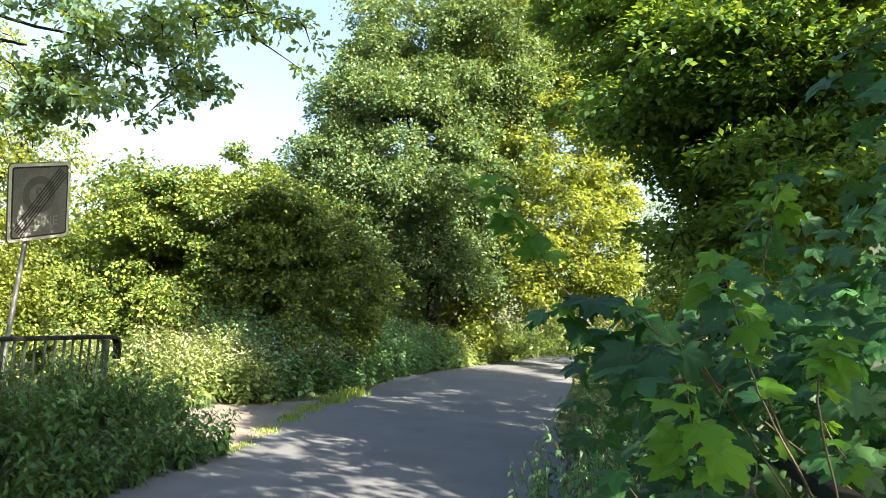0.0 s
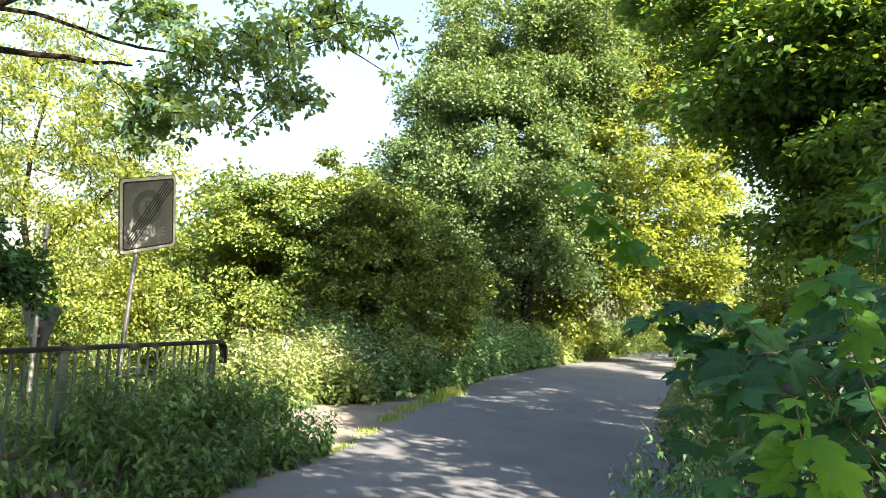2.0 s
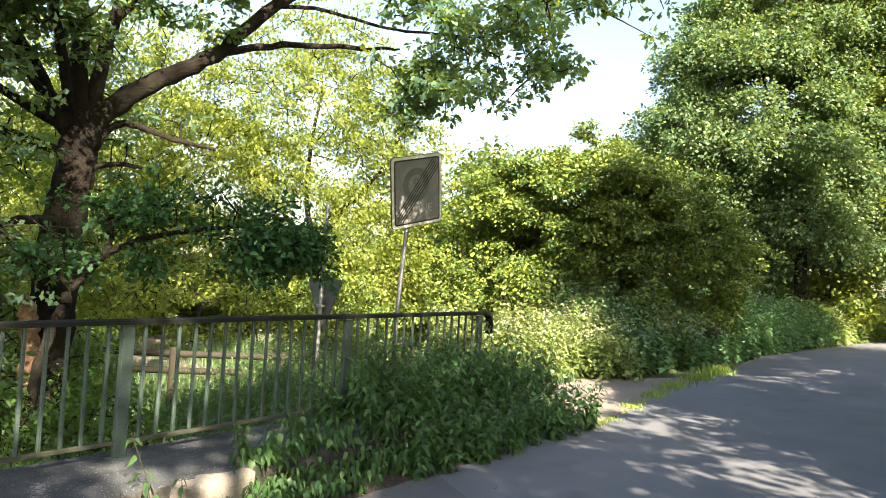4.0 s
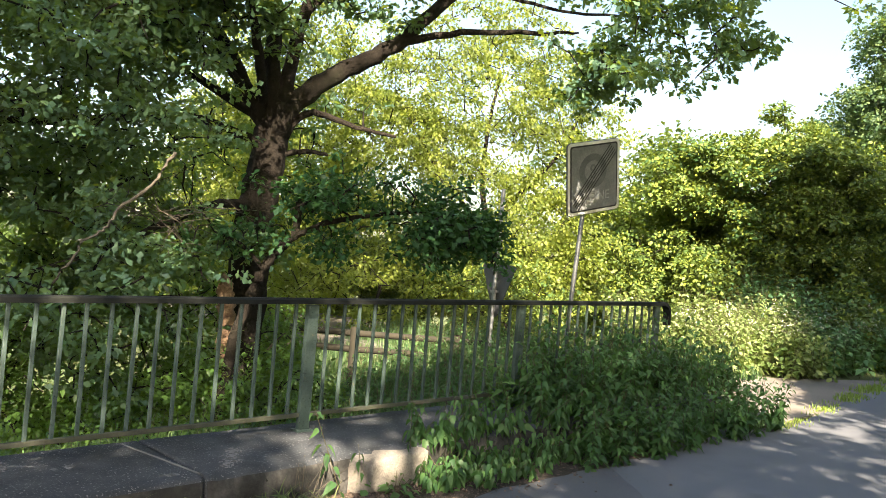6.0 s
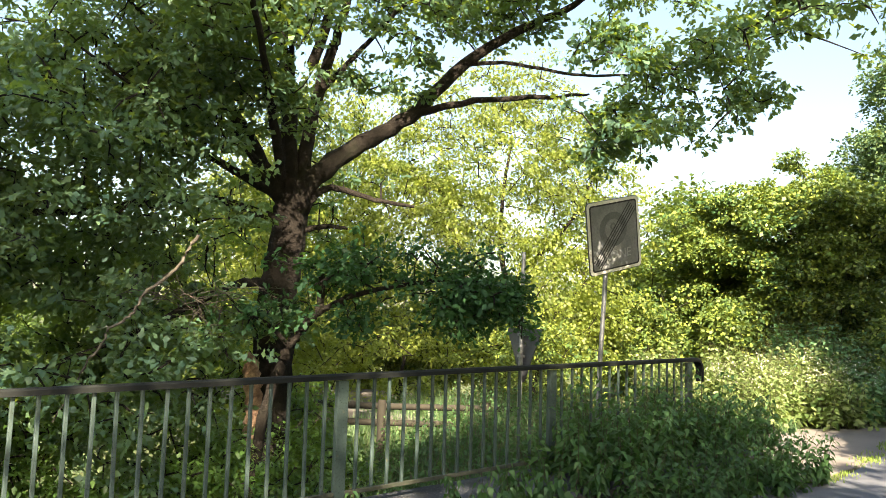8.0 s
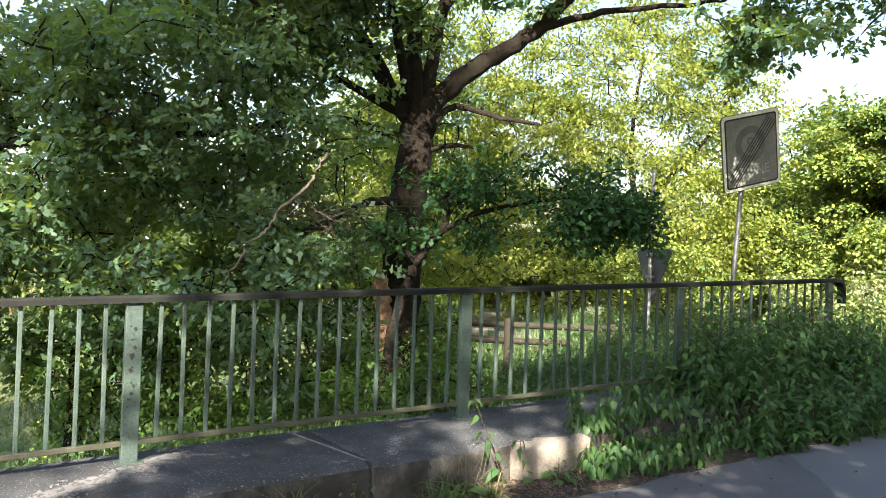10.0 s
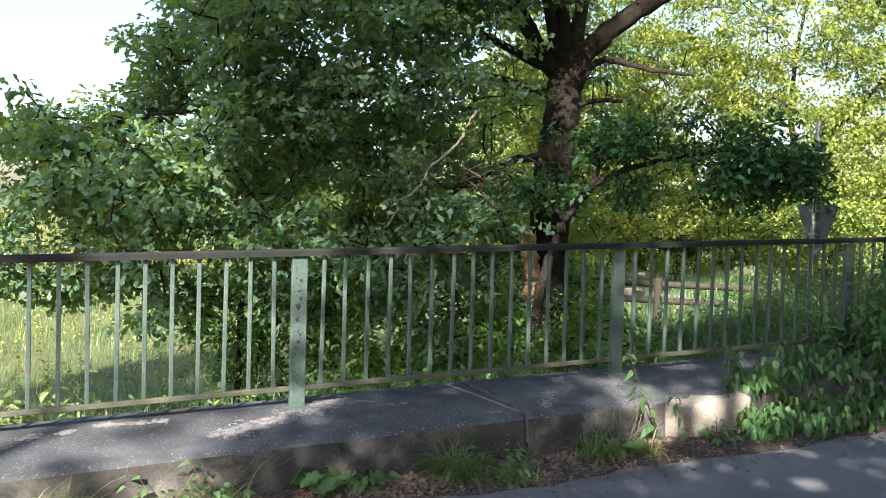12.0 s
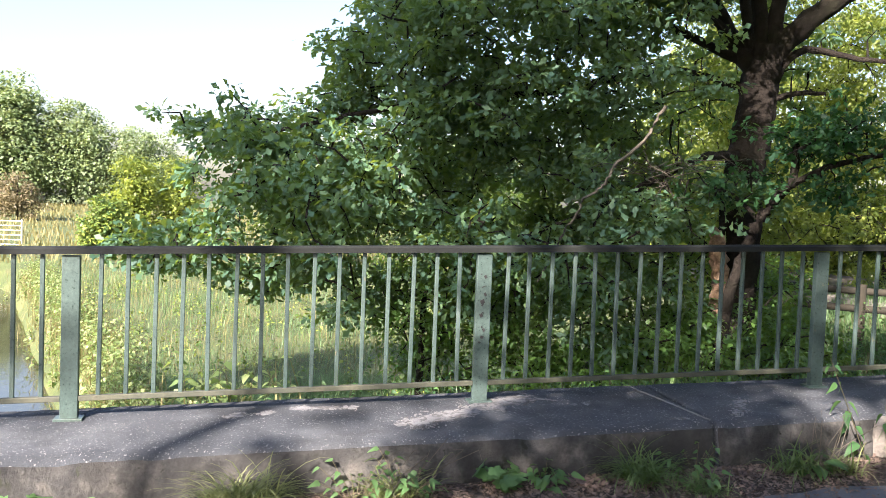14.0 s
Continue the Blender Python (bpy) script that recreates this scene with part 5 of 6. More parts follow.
    # the mass of leaves between the shoots
    pos, _ = blob_points([(0.66, 1.12, 1.62, 0.18, 0.2, 0.12), (0.5, 1.15, 1.6, 0.12, 0.16, 0.09), (0.95, 1.1, 1.66, 0.25, 0.25, 0.2), (1.2, 1.15, 1.72, 0.3, 0.3, 0.26), (0.78, 0.92, 1.48, 0.16, 0.2, 0.14), (1.0, 0.95, 1.5, 0.2, 0.22, 0.12), (0.85, 0.95, 1.3, 0.14, 0.2, 0.14), (1.25, 1.0, 1.85, 0.25, 0.3, 0.2), (1.12, 0.75, 1.62, 0.16, 0.22, 0.16)], 330, 0.3)
    for q in pos:
        if hides_rail(q):
            continue
        n = np.array([-0.15, -0.4, 0.85]) + rng.normal(0, 0.36, 3)
        d = np.array([-0.3, -0.5, -0.35]) + rng.normal(0, 0.5, 3)
        set_leaf(top, old[int(rng.integers(4))], q, d, n, rng.uniform(0.045, 0.085))
    # the deeper crown behind, and the tree that overhangs
    pos, d = blob_points([(2.2, 2.6, 1.6, 0.8, 1.0, 1.2), (2.6, 1.6, 1.9, 0.7, 0.9, 0.5), (3.2, 2.6, 1.6, 0.8, 1.4, 1.2), (1.6, 3.4, 1.0, 0.6, 0.9, 0.9), (1.3, 5.0, 0.8, 0.5, 1.2, 0.6), (1.05, 1.75, 1.45, 0.5, 0.4, 0.4), (0.9, 1.9, 0.9, 0.4, 0.4, 0.5), (1.7, 1.9, 1.7, 0.4, 0.5, 0.3)], 5000, 0.4)
    n = len(pos)
    me = leaves("foliage", pos, rng.normal(0, 0.6, (n, 3)) + [-0.3, -0.4, -0.6], rng.normal(0, 0.4, (n, 3)) + [-0.25, -0.35, 0.75], rng.uniform(0.06, 0.1, n), MAPLE)
    part("foliage", me, MAPLE_LEAF, top)["kind"] = "stuff"
    tb = smooth_path([(2.5, 2.4, -0.2), (2.4, 2.2, 1.4), (2.1, 1.4, 2.7), (1.9, 0.9, 3.3)], 6, 0.01)
    part("trunk", Tubes().add(tb, np.linspace(0.06, 0.03, len(tb)), 10).mesh("trunk"), BARK, top, smooth=True)


near_maple()

# ---- herbs and grass ----


def scatter(n, x0, x1, y0, y1, z_of=None, lift=0.0):
    x, y = rng.uniform(x0, x1, n), rng.uniform(y0, y1, n)
    return np.stack([x, y, (ground_z(x, y) if z_of is None else z_of(x, y)) + lift], 1)


def near_line(n, line, depth, side):
    """Spots along a line of (x, y), scattered to one side of it."""
    p = np.array(line, float)
    seg = np.r_[0, np.cumsum(np.linalg.norm(np.diff(p, axis=0), axis=1))]
    u = rng.uniform(0, seg[-1], n)
    x, y = np.interp(u, seg, p[:, 0]), np.interp(u, seg, p[:, 1])
    t = np.stack([np.interp(u + 0.3, seg, p[:, 0]) - np.interp(u - 0.3, seg, p[:, 0]), np.interp(u + 0.3, seg, p[:, 1]) - np.interp(u - 0.3, seg, p[:, 1])], 1)
    t = unit(t)
    d = rng.uniform(0, depth, n) + rng.normal(0, 0.12, n)
    x, y = x - t[:, 1] * d * side, y + t[:, 0] * d * side
    return np.stack([x, y, ground_z(x, y)], 1), d


def clumped(sp, d, scale=1.6, cutoff=-0.12):
    """Keeps the spots that lie in clumps, and gives each a factor for its height."""
    v = np.array([noise.noise(Vector((p[0] * scale, p[1] * scale, 3.0))) for p in sp])
    ok = v > cutoff
    return sp[ok], d[ok], 1 + 0.45 * v[ok]


# The sunlit stretch gets the paler leaf, the shaded stretch the darker.
sp, d = near_line(1100, [(-8.6, 11.6), (-6.3, 12.45), (-5.3, 14.0)], 1.5, 1)
sp, d, k = clumped(sp, d)
herbs("herb_border", "pale flowering herbs in sunlight along the side path", sp, k * np.clip(0.8 + 0.4 * d, 0.6, 1.3) * rng.uniform(0.75, 1.1, len(sp)), 0.15, SUNLIT_HERB, 9, template=OVATE)
FLOWER = surface("pale flower", [(0.3, (0.6, 0.62, 0.5)), (0.7, (0.8, 0.8, 0.72))], 20, 80, 0.8)
pos, d = near_line(420, [(-7.4, 12.0), (-6.3, 12.45), (-5.3, 14.0), (-4.75, 16.6), (-5.2, 21)], 0.9, 1)
n = len(pos)
pos = np.repeat(pos + np.stack([np.zeros(n), np.zeros(n), (0.86 + 0.35 * np.clip(d, 0, 1.4)) * rng.uniform(0.85, 1.12, n)], 1), 6, 0) + rng.normal(0, 0.03, (6 * n, 3))
heads = part("flower_heads", leaves("flower_heads", pos, rng.normal(0, 1, (6 * n, 3)), rng.normal(0, 0.4, (6 * n, 3)) + [0, 0, 1], rng.uniform(0.012, 0.03, 6 * n), DIAMOND), FLOWER)
tagged(heads, "small whitish flower heads over the herb border", "flowers", kind="stuff")
sp, d = near_line(3300, [(-5.6, 14.4), (-5.1, 17.0), (-5.0, 22), (-4.6, 26), (-4.1, 30)], 2.3, 1)
sp, d, k = clumped(sp, d)
herbs("herb_border", "tall dark nettles along the lane's edge", sp, k * np.clip(0.9 + 0.5 * d, 0.7, 1.75) * rng.uniform(0.8, 1.1, len(sp)), 0.18, HEDGE_LEAF, 11, template=OVATE)
sp, d = near_line(1500, [(-4.1, 29.5), (-2.9, 40), (-1.6, 50)], 2.2, 1)
herbs("herb_border", "sunny herbs along the far lane's edge", sp, np.clip(0.9 + 0.5 * d, 0.8, 1.9) * rng.uniform(0.8, 1.15, len(sp)), 0.24, SUNLIT_HERB, 9, template=OVATE)
sp, d = near_line(420, [(0.2, 9.8), (0.1, 15), (0.2, 25), (0.0, 40)], 1.6, -1)
herbs("herb_border", "low herbs along the lane under the trees", sp, np.clip(0.4 + 0.4 * d, 0.3, 1.0) * rng.uniform(0.7, 1.2, len(sp)), 0.10, NETTLE_LEAF, 9)

# nettles that swallow the railing's end
sp = scatter(340, -4.95, -3.7, 4.6, 8.4, lambda x, y: road_z(y) + np.where(x < EDGE_L, 0.32, 0.0))
herbs("nettle_clump", "dense green nettles over the end of the walkway", sp, rng.uniform(0.35, 0.8, len(sp)) * np.interp(sp[:, 0], [-5, -4.3, -3.7], [0.85, 1.0, 0.7]), 0.12, NETTLE_LEAF, 11, 0.24, droop=0.3)
sp = scatter(70, -5.1, -4.5, 4.9, 7.6, lambda x, y: road_z(y) + 0.33)
herbs("nettle_clump", "taller nettle shoots among the railing bars", sp, rng.uniform(0.5, 1.0, len(sp)), 0.12, NETTLE_LEAF, 11, 0.14, droop=0.35)
sp = scatter(120, -4.4, -3.95, 3.00, 5.0, lambda x, y: road_z(y) + np.where(x < EDGE_L, 0.32, 0.0))
herbs("trailing_nettles", "drooping nettles trailing over the kerb", sp, rng.uniform(0.16, 0.36, len(sp)), 0.12, NETTLE_LEAF, 8, 0.45, droop=1.1)
sp = np.array([(-4.2, 2.32, -0.08), (-4.2, 2.5, -0.08), (-4.22, 2.95, -0.06), (-4.15, 3.3, -0.05)])
herbs("nettle_sprouts", "drooping nettle sprouts against the kerb", sp, np.array([0.7, 0.4, 0.66, 0.45]), 0.12, NETTLE_LEAF, 7, 0.2, droop=1.0)
sp = scatter(80, 0.0, 0.75, 3.6, 7.2, lambda x, y: road_z(y) + np.where(x > EDGE_R, 0.33, 0.0))
herbs("nettle_clump", "light green nettles on the kerb beside the lane", sp, rng.uniform(0.25, 0.75, len(sp)), 0.1, HEDGE_LEAF, 9, 0.2, droop=0.6)
sp = scatter(50, 0.2, 1.3, 7.0, 10.5, lambda x, y: road_z(y) + np.where(x > EDGE_R, 0.33, 0.0))
herbs("nettle_clump", "leafy weeds at the end of the walkway", sp, rng.uniform(0.3, 0.7, len(sp)), 0.12, MAPLE_LEAF, 7, 0.2)
sp = scatter(1300, -10.5, -5.4, 4.6, 10.5)
herbs("weed_patch", "weeds and nettles behind the railing", sp, rng.uniform(0.35, 0.85, len(sp)), 0.1, NETTLE_LEAF, 8)
sp = scatter(420, -8.0, -5.35, -2.5, 4.5)
herbs("weed_patch", "green weeds on the bank below the railing", sp, rng.uniform(0.25, 0.6, len(sp)), 0.065, NETTLE_LEAF, 9)

keep = lambda p, f: p[f(p[:, 0], p[:, 1])]
above = lambda x, y: y > bank_y(x) + 0.7 + 0.35 * np.sin(1.7 * x)
for n, x0, x1, size, h in ((420, -15, -6, 0.045, 0.5), (800, -34, -12, 0.12, 0.9)):
    sp = keep(scatter(n, x0, x1, -10, 4), above)
    sp = sp[(np.sin(0.9 * sp[:, 0] + 1.3) * np.sin(1.4 * sp[:, 1]) + rng.normal(0, 0.35, len(sp))) > 0.1]
    herbs("meadow_herbs", "yellow-green herbs in the riverside meadow", sp, rng.uniform(0.5, 1.1, len(sp)) * h, size, BUSH_LEAF, 9, 0.25, OVATE)
x = rng.uniform(-40, -6, 900)
y = bank_y(x) + rng.normal(0.35, 0.3, 900)
sp = np.stack([x, y, ground_z(x, y)], 1)
herbs("bank_reeds", "straggling reeds and herbs on the river bank", sp, rng.uniform(0.4, 0.9, 900), 0.16, SUNLIT_HERB, 8, 0.3, OVATE)
sp = np.repeat(sp, 6, 0) + rng.normal(0, 0.2, (5400, 3)) * [1, 1, 0.1]
grass("bank_grass", "overhanging grass on the river bank", sp, rng.uniform(0.3, 0.8, len(sp)), STRAW, 0.009, 0.9)
sp = keep(scatter(90000, -16, -5.4, -6, 5), above)
grass("meadow_grass", "tall green meadow grass below the bridge", sp, rng.uniform(0.15, 0.6, len(sp)) * (0.75 + 0.5 * np.sin(1.1 * sp[:, 0]) * np.sin(1.7 * sp[:, 1] + 1)), GRASS_BLADE, 0.0032, 0.9)
sp = keep(scatter(26000, -45, -13, -14, 8), above)
grass("meadow_grass", "tall sunlit meadow grass", sp, rng.uniform(0.2, 0.6, len(sp)) * (0.75 + 0.5 * np.sin(0.5 * sp[:, 0]) * np.sin(0.8 * sp[:, 1] + 1)), GRASS_BLADE, 0.006, 0.9)
sp = keep(scatter(4500, -45, -16, -13, 2), above)
grass("meadow_grass", "dry straw-coloured grass heads in the meadow", sp, rng.uniform(0.4, 0.8, len(sp)), STRAW, 0.005)
sp = keep(scatter(16000, -130, -45, -40, 20), above)
grass("meadow_grass", "straw-coloured grass of the far meadow", sp, rng.uniform(0.3, 0.7, len(sp)), STRAW, 0.05)
sp = scatter(9000, -14, -8.0, 5.0, 10.5)
grass("fence_grass", "sunlit grass round the timber fence", sp, rng.uniform(0.25, 0.6, len(sp)), GRASS_BLADE, 0.007)
sp = np.concatenate([scatter(2500, -12, -6, 9.3, 10.2), scatter(1500, -9, -6.0, 12.2, 12.8)])
grass("verge_grass", "short grass beside the side path", sp, rng.uniform(0.1, 0.3, len(sp)), GRASS_BLADE, 0.006)
# grass in the seam between lane and side path; its bright colour carries sunlight
SUNLIT_SEAM_BLADE = leaf_material("seam grass brightened as sunlit", (0.13, 0.24, 0.04), (0.22, 0.34, 0.06), (0.36, 0.46, 0.1), (0.55, 0.75, 0.12), 0.4, 0.5)
t = np.clip(rng.beta(1.7, 1.1, 4200), 0, 1)
t = t[(np.sin(37 * t) + 0.7 * np.sin(91 * t + 1) + rng.normal(0, 0.5, len(t))) > 0.1]
y = 8.4 + 9.0 * t
x = np.array([road_left(v) for v in y]) + rng.normal(-0.02, 0.06 + 0.10 * t, len(y))
sp = np.stack([x, y, road_z(y)], 1)
grass("seam_grass", "grass growing in the seam of the asphalt", sp, rng.uniform(0.03, 0.11, len(sp)) * (0.5 + 1.9 * t**2), SUNLIT_SEAM_BLADE, 0.007)


def tuft(x, y, n, h, mat, label, w=0.005):
    """Arching blades that spring from one root and droop over."""
    th = rng.uniform(0, 6.28, n)
    out = np.stack([np.cos(th), np.sin(th), np.zeros(n)], 1)
    side = np.stack([-out[:, 1], out[:, 0], np.zeros(n)], 1)
    p = np.stack([rng.normal(x, 0.035, n), rng.normal(y, 0.05 + 0.08 * h, n), np.full(n, float(road_z(y)))], 1)
    p[:, 0] = np.maximum(p[:, 0], EDGE_L + 0.03)
    length, lean, droop = h * rng.uniform(0.6, 1.5, n), rng.uniform(0.05, 0.8, n), rng.uniform(1.2, 2.8, n)
    rows, steps = [], 7
    for k in range(steps):
        u = k / (steps - 1)
        wide = w * (1 - u) ** 0.7 * (1 if k else 0.7)
        rows += [p - side * wide, p + side * wide] if k < steps - 1 else [p]
        a = lean + droop * u
        p = p + (out * np.sin(a)[:, None] + np.array([0, 0, 1.0]) * np.cos(a)[:, None]) * (length / (steps - 1))[:, None]
        p[:, 0] = np.maximum(p[:, 0], EDGE_L + 0.03)
    v = np.stack(rows, 1).reshape(-1, 3)
    per = 2 * (steps - 1) + 1
    o = per * np.arange(n)[:, None]
    f = np.concatenate([o + np.array([2 * k, 2 * k + 1, 2 * k + 3, 2 * k + 2]) for k in range(steps - 2)] + [o + np.array([per - 3, per - 2, per - 1])], 1)
    me = raw_mesh("grass_tuft", v, f.ravel(), np.tile([4] * (steps - 2) + [3], n))
    tagged(part("grass_tuft", me, mat), label, "grass", kind="stuff")


tuft(-4.16, 0.78, 330, 0.3, TUFT_BLADE, "arching grass tuft at the foot of the kerb")
tuft(-4.1, -1.5, 560, 0.34, DRY_TUFT, "large yellowed grass tuft at the kerb")
tuft(-4.12, 1.76, 120, 0.28, TUFT_BLADE, "ragged grass at the foot of the kerb")
tuft(-3.98, 1.05, 210, 0.14, TUFT_BLADE, "thin grass creeping onto the asphalt")
tuft(-4.14, -0.66, 150, 0.26, DRY_TUFT, "dead grass clump against the kerb")
tuft(-4.1, 2.05, 110, 0.2, DRY_TUFT, "dry grass beside the dock plant")
tuft(-4.1, -2.7, 160, 0.22, TUFT_BLADE, "short grass against the kerb")


def weed(x, y, n, size, label, template=OVATE, rise=0.12):
    """A small plant: bent stalks with leaves up their length."""
    top = thing("weed", label, "weed", "weeds along the kerb", at=(x, y, float(road_z(y))))
    base = np.array([x, y, float(road_z(y))])
    for k in range(n):
        th = k * 2.4
        d = np.array([math.cos(th), math.sin(th), rng.uniform(0.6, 1.8)])
        tip = base + unit(d) * rise * rng.uniform(0.6, 1.3)
        tip[0] = max(tip[0], EDGE_L + 0.03)
        bend = (base + tip) / 2 + [0, 0, 0.02]
        part("stalk", Tubes().add(np.array([base, bend, tip]), [0.003, 0.0025, 0.0015], 4).mesh("stalk"), STEM, top)
        spots = [tip] + ([bend + (tip - bend) * 0.4, bend] if rise > 0.13 else [])
        for q in spots:
            a = d * [1, 1, -0.1] + rng.normal(0, 0.5, 3) * [1, 1, 0.4]
            part("leaf", leaves("leaf", q[None], a[None], np.array([[0.35, 0, 1.0]]) + rng.normal(0, 0.3, (1, 3)), np.array([size * rng.uniform(0.55, 1.0)]), template), WEED_LEAF, top)


WEED_LEAF = leaf_material("kerb weed leaf", (0.05, 0.13, 0.05), (0.09, 0.19, 0.07), (0.15, 0.26, 0.09), (0.24, 0.42, 0.07), 0.34, 0.5, 0.3)
weed(-4.2, -0.08, 7, 0.12, "broad-leaved weed at the foot of the kerb", MAPLE, 0.2)
weed(-4.18, 0.17, 12, 0.1, "narrow-leaved weed at the kerb", NETTLE, 0.16)
weed(-4.12, 1.85, 13, 0.19, "dock plant with long leaves at the kerb", NETTLE, 0.12)
weed(-4.12, -0.62, 14, 0.08, "bushy weed at the foot of the kerb", NETTLE, 0.3)
weed(-4.14, -0.9, 12, 0.08, "leafy weed beside the grass tuft", NETTLE, 0.28)
weed(-4.1, -2.55, 11, 0.12, "leafy weed against the kerb", MAPLE, 0.16)
weed(-4.16, 1.1, 10, 0.08, "feathery weed at the joint of the kerb", NETTLE, 0.24)
weed(-4.0, 1.06, 12, 0.07, "low weed spreading onto the asphalt", NETTLE, 0.1)
weed(-4.1, 2.7, 9, 0.1, "yellowing weed at the walkway's corner", NETTLE, 0.18)
weed(-4.12, -2.2, 10, 0.08, "small leafy weed at the foot of the kerb", NETTLE, 0.12)


def dead_stalks(x, y, n, label):
    """Dry bent stalks leaning against the kerb."""
    top = thing("dead_stalks", label, "dead plant", at=(x, y, float(road_z(y))))
    for k in range(n):
        a = np.array([x + rng.normal(0, 0.03), y + rng.normal(0, 0.06), float(road_z(y)) + 0.02])
        e = a + [rng.normal(-0.04, 0.05), rng.normal(0.15, 0.14), rng.uniform(0.15, 0.36)]
        part("stalk", Tubes().add(np.array([a, (a + e) / 2 + rng.normal(0, 0.025, 3), e, e + rng.normal(0, 0.05, 3)]), [0.003, 0.0025, 0.002, 0.001], 4).mesh("stalk"), DEAD_WOOD, top)


dead_stalks(-4.14, 1.95, 14, "dry bent stalks above the dock plant")
dead_stalks(-4.12, -0.7, 12, "dry bent stalks against the chipped kerb")

# leaf litter in the gutter
bm = bmesh.new()
rows = []
for y in np.arange(-6, 6, 0.1):
    w = 0.42 + 0.2 * noise.noise(Vector((1, y * 0.8, 0))) + 0.1 * noise.noise(Vector((5, y * 3, 0)))
    rows.append([bm.verts.new((-4.27 + 0.02 + w * u, y, float(road_z(y)) + 0.045 * (1 - u) ** 1.5 + 0.0145 + 0.03 * math.sin(math.pi * (0.03 + 0.1 * u)) * (1 - u))) for u in (0, 0.35, 0.7, 1.0)])
for r0, r1 in zip(rows, rows[1:]):
    for k in range(3):
        bm.faces.new((r0[k], r0[k + 1], r1[k + 1], r1[k]))
bed = part("litter_bed", bm, LITTER_BED)
# A strip of gutter dirt that also darkens the lane for tree shade.
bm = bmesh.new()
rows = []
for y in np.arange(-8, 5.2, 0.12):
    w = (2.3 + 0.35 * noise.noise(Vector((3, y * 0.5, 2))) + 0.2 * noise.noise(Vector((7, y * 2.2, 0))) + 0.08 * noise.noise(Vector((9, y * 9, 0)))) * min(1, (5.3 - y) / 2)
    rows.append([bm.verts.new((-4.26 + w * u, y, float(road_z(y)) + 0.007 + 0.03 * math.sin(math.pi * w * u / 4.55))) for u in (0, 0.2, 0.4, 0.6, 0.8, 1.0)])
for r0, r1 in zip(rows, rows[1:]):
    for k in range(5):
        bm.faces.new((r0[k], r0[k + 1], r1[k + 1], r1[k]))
tagged(part("gutter_dirt_shade", bm, DIRTY_SHADED_ASPHALT), "dirty asphalt along the kerb, darkened for tree shade", "dirt", kind="structure")
tagged(bed, "dark humus swept against the kerb", "litter", kind="stuff")
n = 24000
x, y = -4.24 + np.abs(rng.normal(0, 0.21, n)) * rng.uniform(0.5, 1.3, n), np.clip(rng.normal(1.2, 1.9, n), -4, 5.5)
x[::14] += rng.exponential(0.7, len(x[::14]))
pos = np.stack([x, y, road_z(y) + 0.012 + np.clip(0.05 - 0.12 * (x + 4.25), 0.012, 0.06)], 1)
litter = part("leaf_litter", leaves("leaf_litter", pos, rng.normal(0, 1, (n, 3)) * [1, 1, 0.25], rng.normal(0, 0.4, (n, 3)) + [0, 0, 1], 0.008 + 0.03 * rng.uniform(0, 1, n) ** 2.5, DIAMOND), LITTER)
tagged(litter, "dry brown leaf litter in the gutter", "litter", kind="stuff")

# ---- details of the walkway ----


def smear(label, a, b, width, cell=0.008, gaps=0.0, seed=0.0):
    """A thin ragged crust of old mortar along a line on the walkway, broken up by noise."""
    bm = bmesh.new()
    a, b = Vector((*a, 0)), Vector((*b, 0))
    along = (b - a).normalized()
    across = Vector((-along.y, along.x, 0))
    length = (b - a).length
    nu, nv = int((length + 2 * width) / cell), int(3 * width / cell)
    grid = {}

    def corner(i, j):
        if (i, j) not in grid:
            p = a + along * (i * cell - width) + across * (j * cell - 1.5 * width) + Vector((0.35, 0.35, 0)) * cell * noise.noise(Vector((i * 7.1, j * 3.3, seed)))
            grid[i, j] = bm.verts.new((p.x, p.y, float(road_z(p.y)) + 0.327 + 0.0269 * (-4.57 - p.x) + 0.003))
        return grid[i, j]

    for i in range(nu):
        for j in range(nv):
            u, v = i * cell - width, j * cell - 1.5 * width
            off = math.hypot(max(0, -u, u - length), v) / width
            q = Vector((u * 9, v * 14, seed))
            if off + 0.7 * noise.noise(q) + 0.75 * noise.noise(q * 4.3) + 0.35 * noise.noise(q * 11.0) + gaps < 0.62:
                bm.faces.new((corner(i, j), corner(i + 1, j), corner(i + 1, j + 1), corner(i, j + 1)))
    ext = bmesh.ops.extrude_face_region(bm, geom=list(bm.faces))
    for w in (g for g in ext["geom"] if isinstance(g, bmesh.types.BMVert)):
        w.co.z -= 0.02
    bmesh.ops.recalc_face_normals(bm, faces=bm.faces)
    return tagged(part("mortar_patch", bm, PATCH), label, "mortar patch", "mortar patches", "stuff")


smear("wide pale mortar smear on the dark walkway", (-4.58, -0.5), (-5.02, 0.3), 0.13, seed=1.0)
smear("small round pale mortar patch on the walkway", (-4.82, 0.6), (-4.84, 0.7), 0.055, gaps=0.12, seed=4.0)
smear("thin pale mortar crumbs beside the railing post", (-5.02, -1.2), (-4.98, -0.85), 0.07, gaps=0.2, seed=7.0)
smear("thin pale mortar crumbs on the walkway", (-4.9, -1.6), (-4.95, -1.35), 0.06, gaps=0.25, seed=9.0)
smear("small pale mortar patch at the joint", (-4.42, 1.08), (-4.4, 1.16), 0.03, gaps=0.1, seed=11.0)
smear("faint pale scuffs on the walkway", (-4.75, 1.75), (-4.45, 1.55), 0.09, gaps=0.32, seed=14.0)
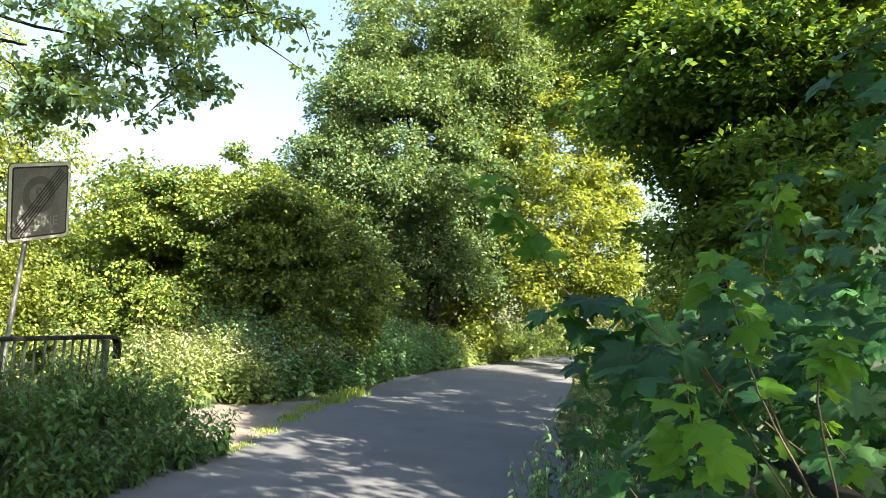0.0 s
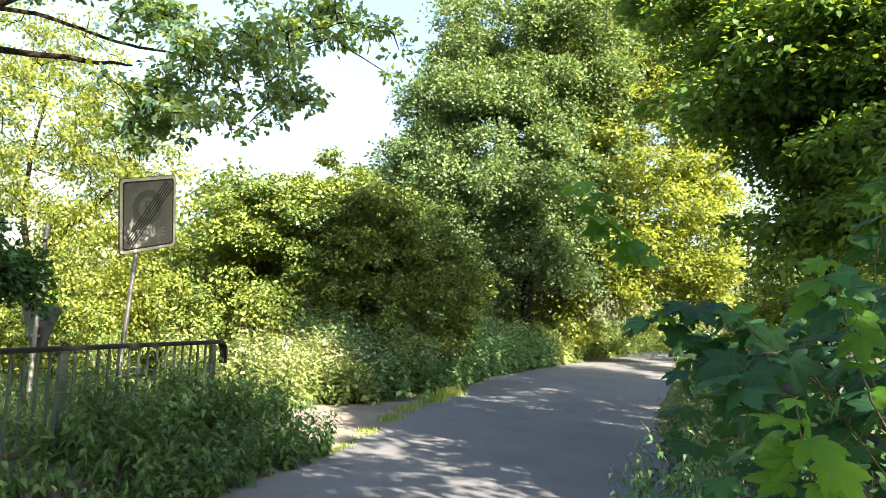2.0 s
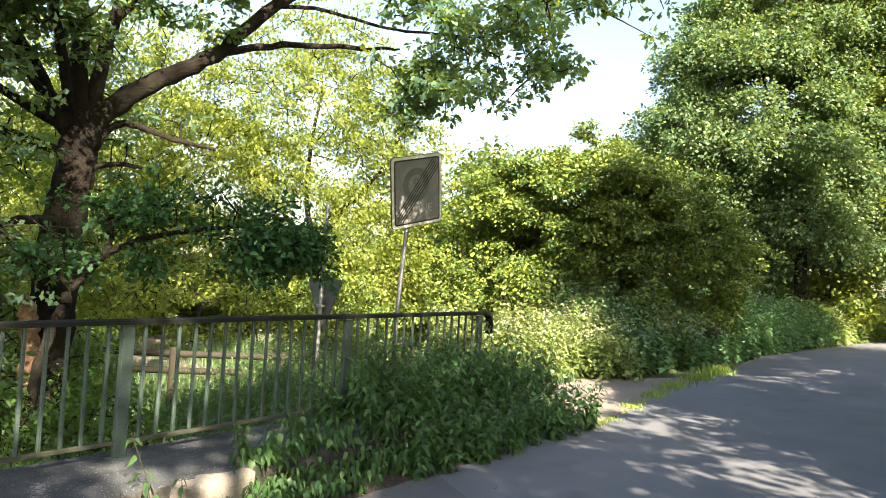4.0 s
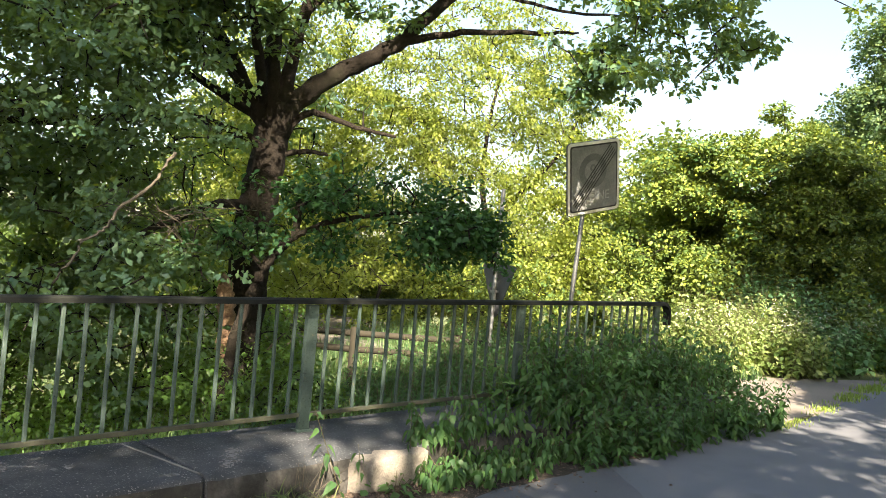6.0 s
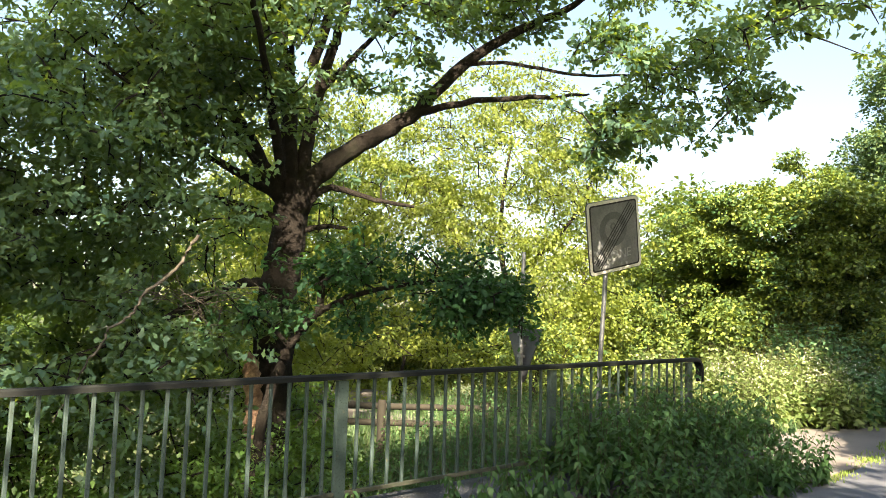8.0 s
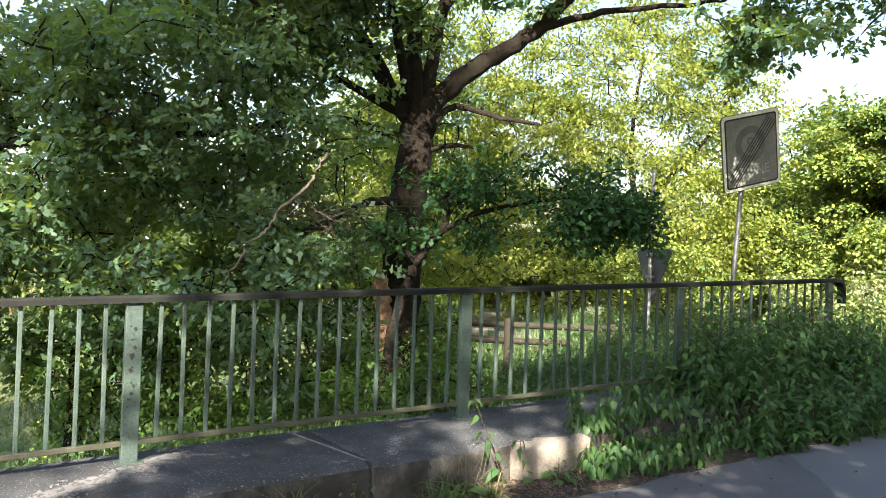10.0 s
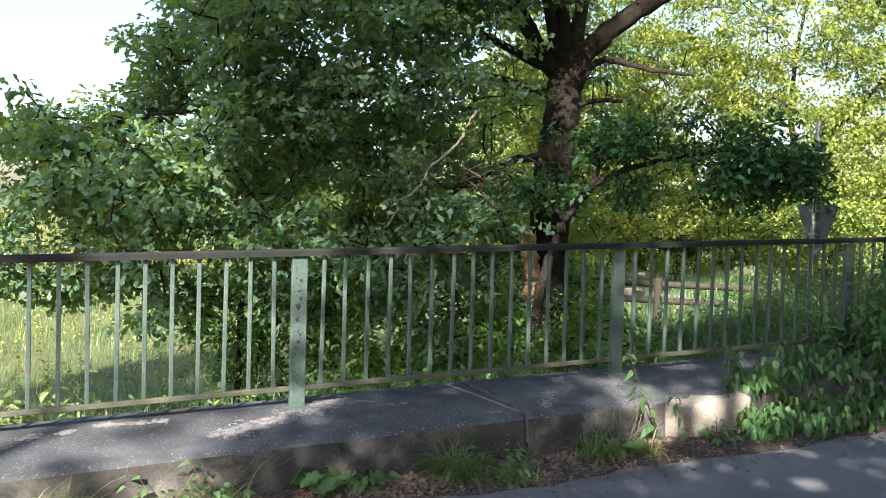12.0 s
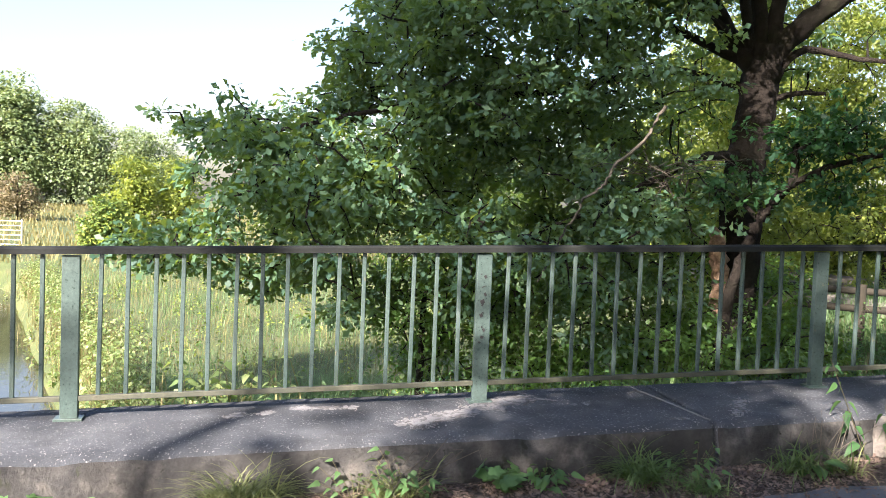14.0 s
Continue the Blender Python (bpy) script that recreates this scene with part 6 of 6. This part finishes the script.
smear("small pale mortar crumbs on the walkway", (-4.98, 0.42), (-4.94, 0.5), 0.03, gaps=0.1, seed=17.0)
bm = bmesh.new()
for k in range(12):
    u0, u1 = k / 12, (k + 1) / 12
    vs = []
    for u, d in ((u0, -0.008), (u1, -0.008), (u1, 0.008), (u0, 0.008)):
        x, y = -5.2 + 0.84 * u, 1.17 + 0.12 * u + d
        vs.append((x, y, float(road_z(y)) + 0.327 + 0.0269 * (-4.57 - x) + 0.003))
    hi = [bm.verts.new(v) for v in vs]
    lo = [bm.verts.new((v[0], v[1], v[2] - 0.06)) for v in vs]
    bm.faces.new(hi)
    for a, b in ((0, 1), (2, 3)):
        bm.faces.new((hi[a], lo[a], lo[b], hi[b]))
bmesh.ops.recalc_face_normals(bm, faces=bm.faces)
tagged(part("joint_seal", bm, SEALANT), "pale grey sealant in the walkway joint", "joint", kind="structure")


def corner_block():
    """The rounded stub where the walkway's kerb breaks off, sunlight put into its pale colour."""
    bm = box_bm(-4.7, -4.19, 2.42, 3.12, -0.4, 0.148, 0.07, slope=SLOPE)
    bmesh.ops.subdivide_edges(bm, edges=list(bm.edges), cuts=4, use_grid_fill=True)
    for v in bm.verts:
        v.co += Vector((0.035, 0.03, 0.02)) * noise.noise(v.co * 4) + Vector((0.012, 0.012, 0.01)) * noise.noise(v.co * 14)
    top = thing("kerb_stub", "rounded concrete stub of the broken kerb, paled as sunlit", "kerb", at=(-4.47, 2.74, 0.0), kind="structure")
    part("block", bm, SUNLIT_CONCRETE, top, smooth=True)


corner_block()

# scratched marks on a post, drawn as short bars
marks = thing("scratched_marks", "dark scrawled marks down a railing post", "marks", at=(-4.977, 0.0, 1.0))
for k in range(12):
    z, y, w, h = 1.03 - 0.042 * k + rng.normal(0, 0.008), rng.uniform(-0.03, 0.0), rng.uniform(0.008, 0.03), rng.uniform(0.005, 0.028)
    bm = box_bm(-4.9775, -4.9745, y, y + w, z, z + h)
    bmesh.ops.rotate(bm, verts=bm.verts, cent=(-4.976, y + w / 2, z + h / 2), matrix=Matrix.Rotation(rng.uniform(-0.7, 0.7), 3, "X"))
    part("mark", bm, SIGN_BLACK, marks)


def broken_stub():
    """A torn limb stub low on the oak, pale where it broke."""
    top = thing("broken_limb", "torn pale limb stub low on the oak's trunk", "branch", at=(-8.6, 3.8, 0.8))
    p = smooth_path([(-8.6, 3.9, 0.3), (-8.38, 3.74, 0.8), (-8.3, 3.66, 1.15), (-8.33, 3.62, 1.36)], 6, 0.012)
    part("stub", Tubes().add(p, np.linspace(0.1, 0.09, len(p)) * np.r_[np.ones(len(p) - 5), 0.9, 0.75, 0.6, 0.35, 0.12], 10, 0.15).mesh("stub"), PALE_WOOD, top)


broken_stub()


def dead_branch():
    top = thing("dead_branch", "pale bare dead branch hanging beside the oak", "branch", at=(-6.8, 1.6, 1.7))
    p = smooth_path([(-7.04, 1.08, 0.8), (-7.01, 1.25, 1.15), (-6.95, 1.31, 1.33), (-6.9, 1.39, 1.47), (-6.86, 1.42, 1.58), (-6.84, 1.53, 1.65), (-6.81, 1.59, 1.73), (-6.76, 1.66, 1.88), (-6.7, 1.81, 2.03), (-6.66, 1.91, 2.15), (-6.61, 1.98, 2.3), (-6.56, 2.03, 2.42)], 4, 0.006)
    part("stick", Tubes().add(p, np.linspace(0.009, 0.017, len(p)), 7).mesh("stick"), DEAD_WOOD, top, smooth=True)
    for k in range(64):
        c = np.array([-7.75, 2.62, 1.88]) + rng.normal(0, 1, 3) * [0.2, 0.3, 0.16]
        e = c + rng.normal(0, 1, 3) * [0.15, 0.3, 0.2]
        part("twig", Tubes().add(np.array([c, (c + e) / 2 + rng.normal(0, 0.03, 3), e]), [0.005, 0.004, 0.002], 4).mesh("twig"), DEAD_WOOD, top)


dead_branch()
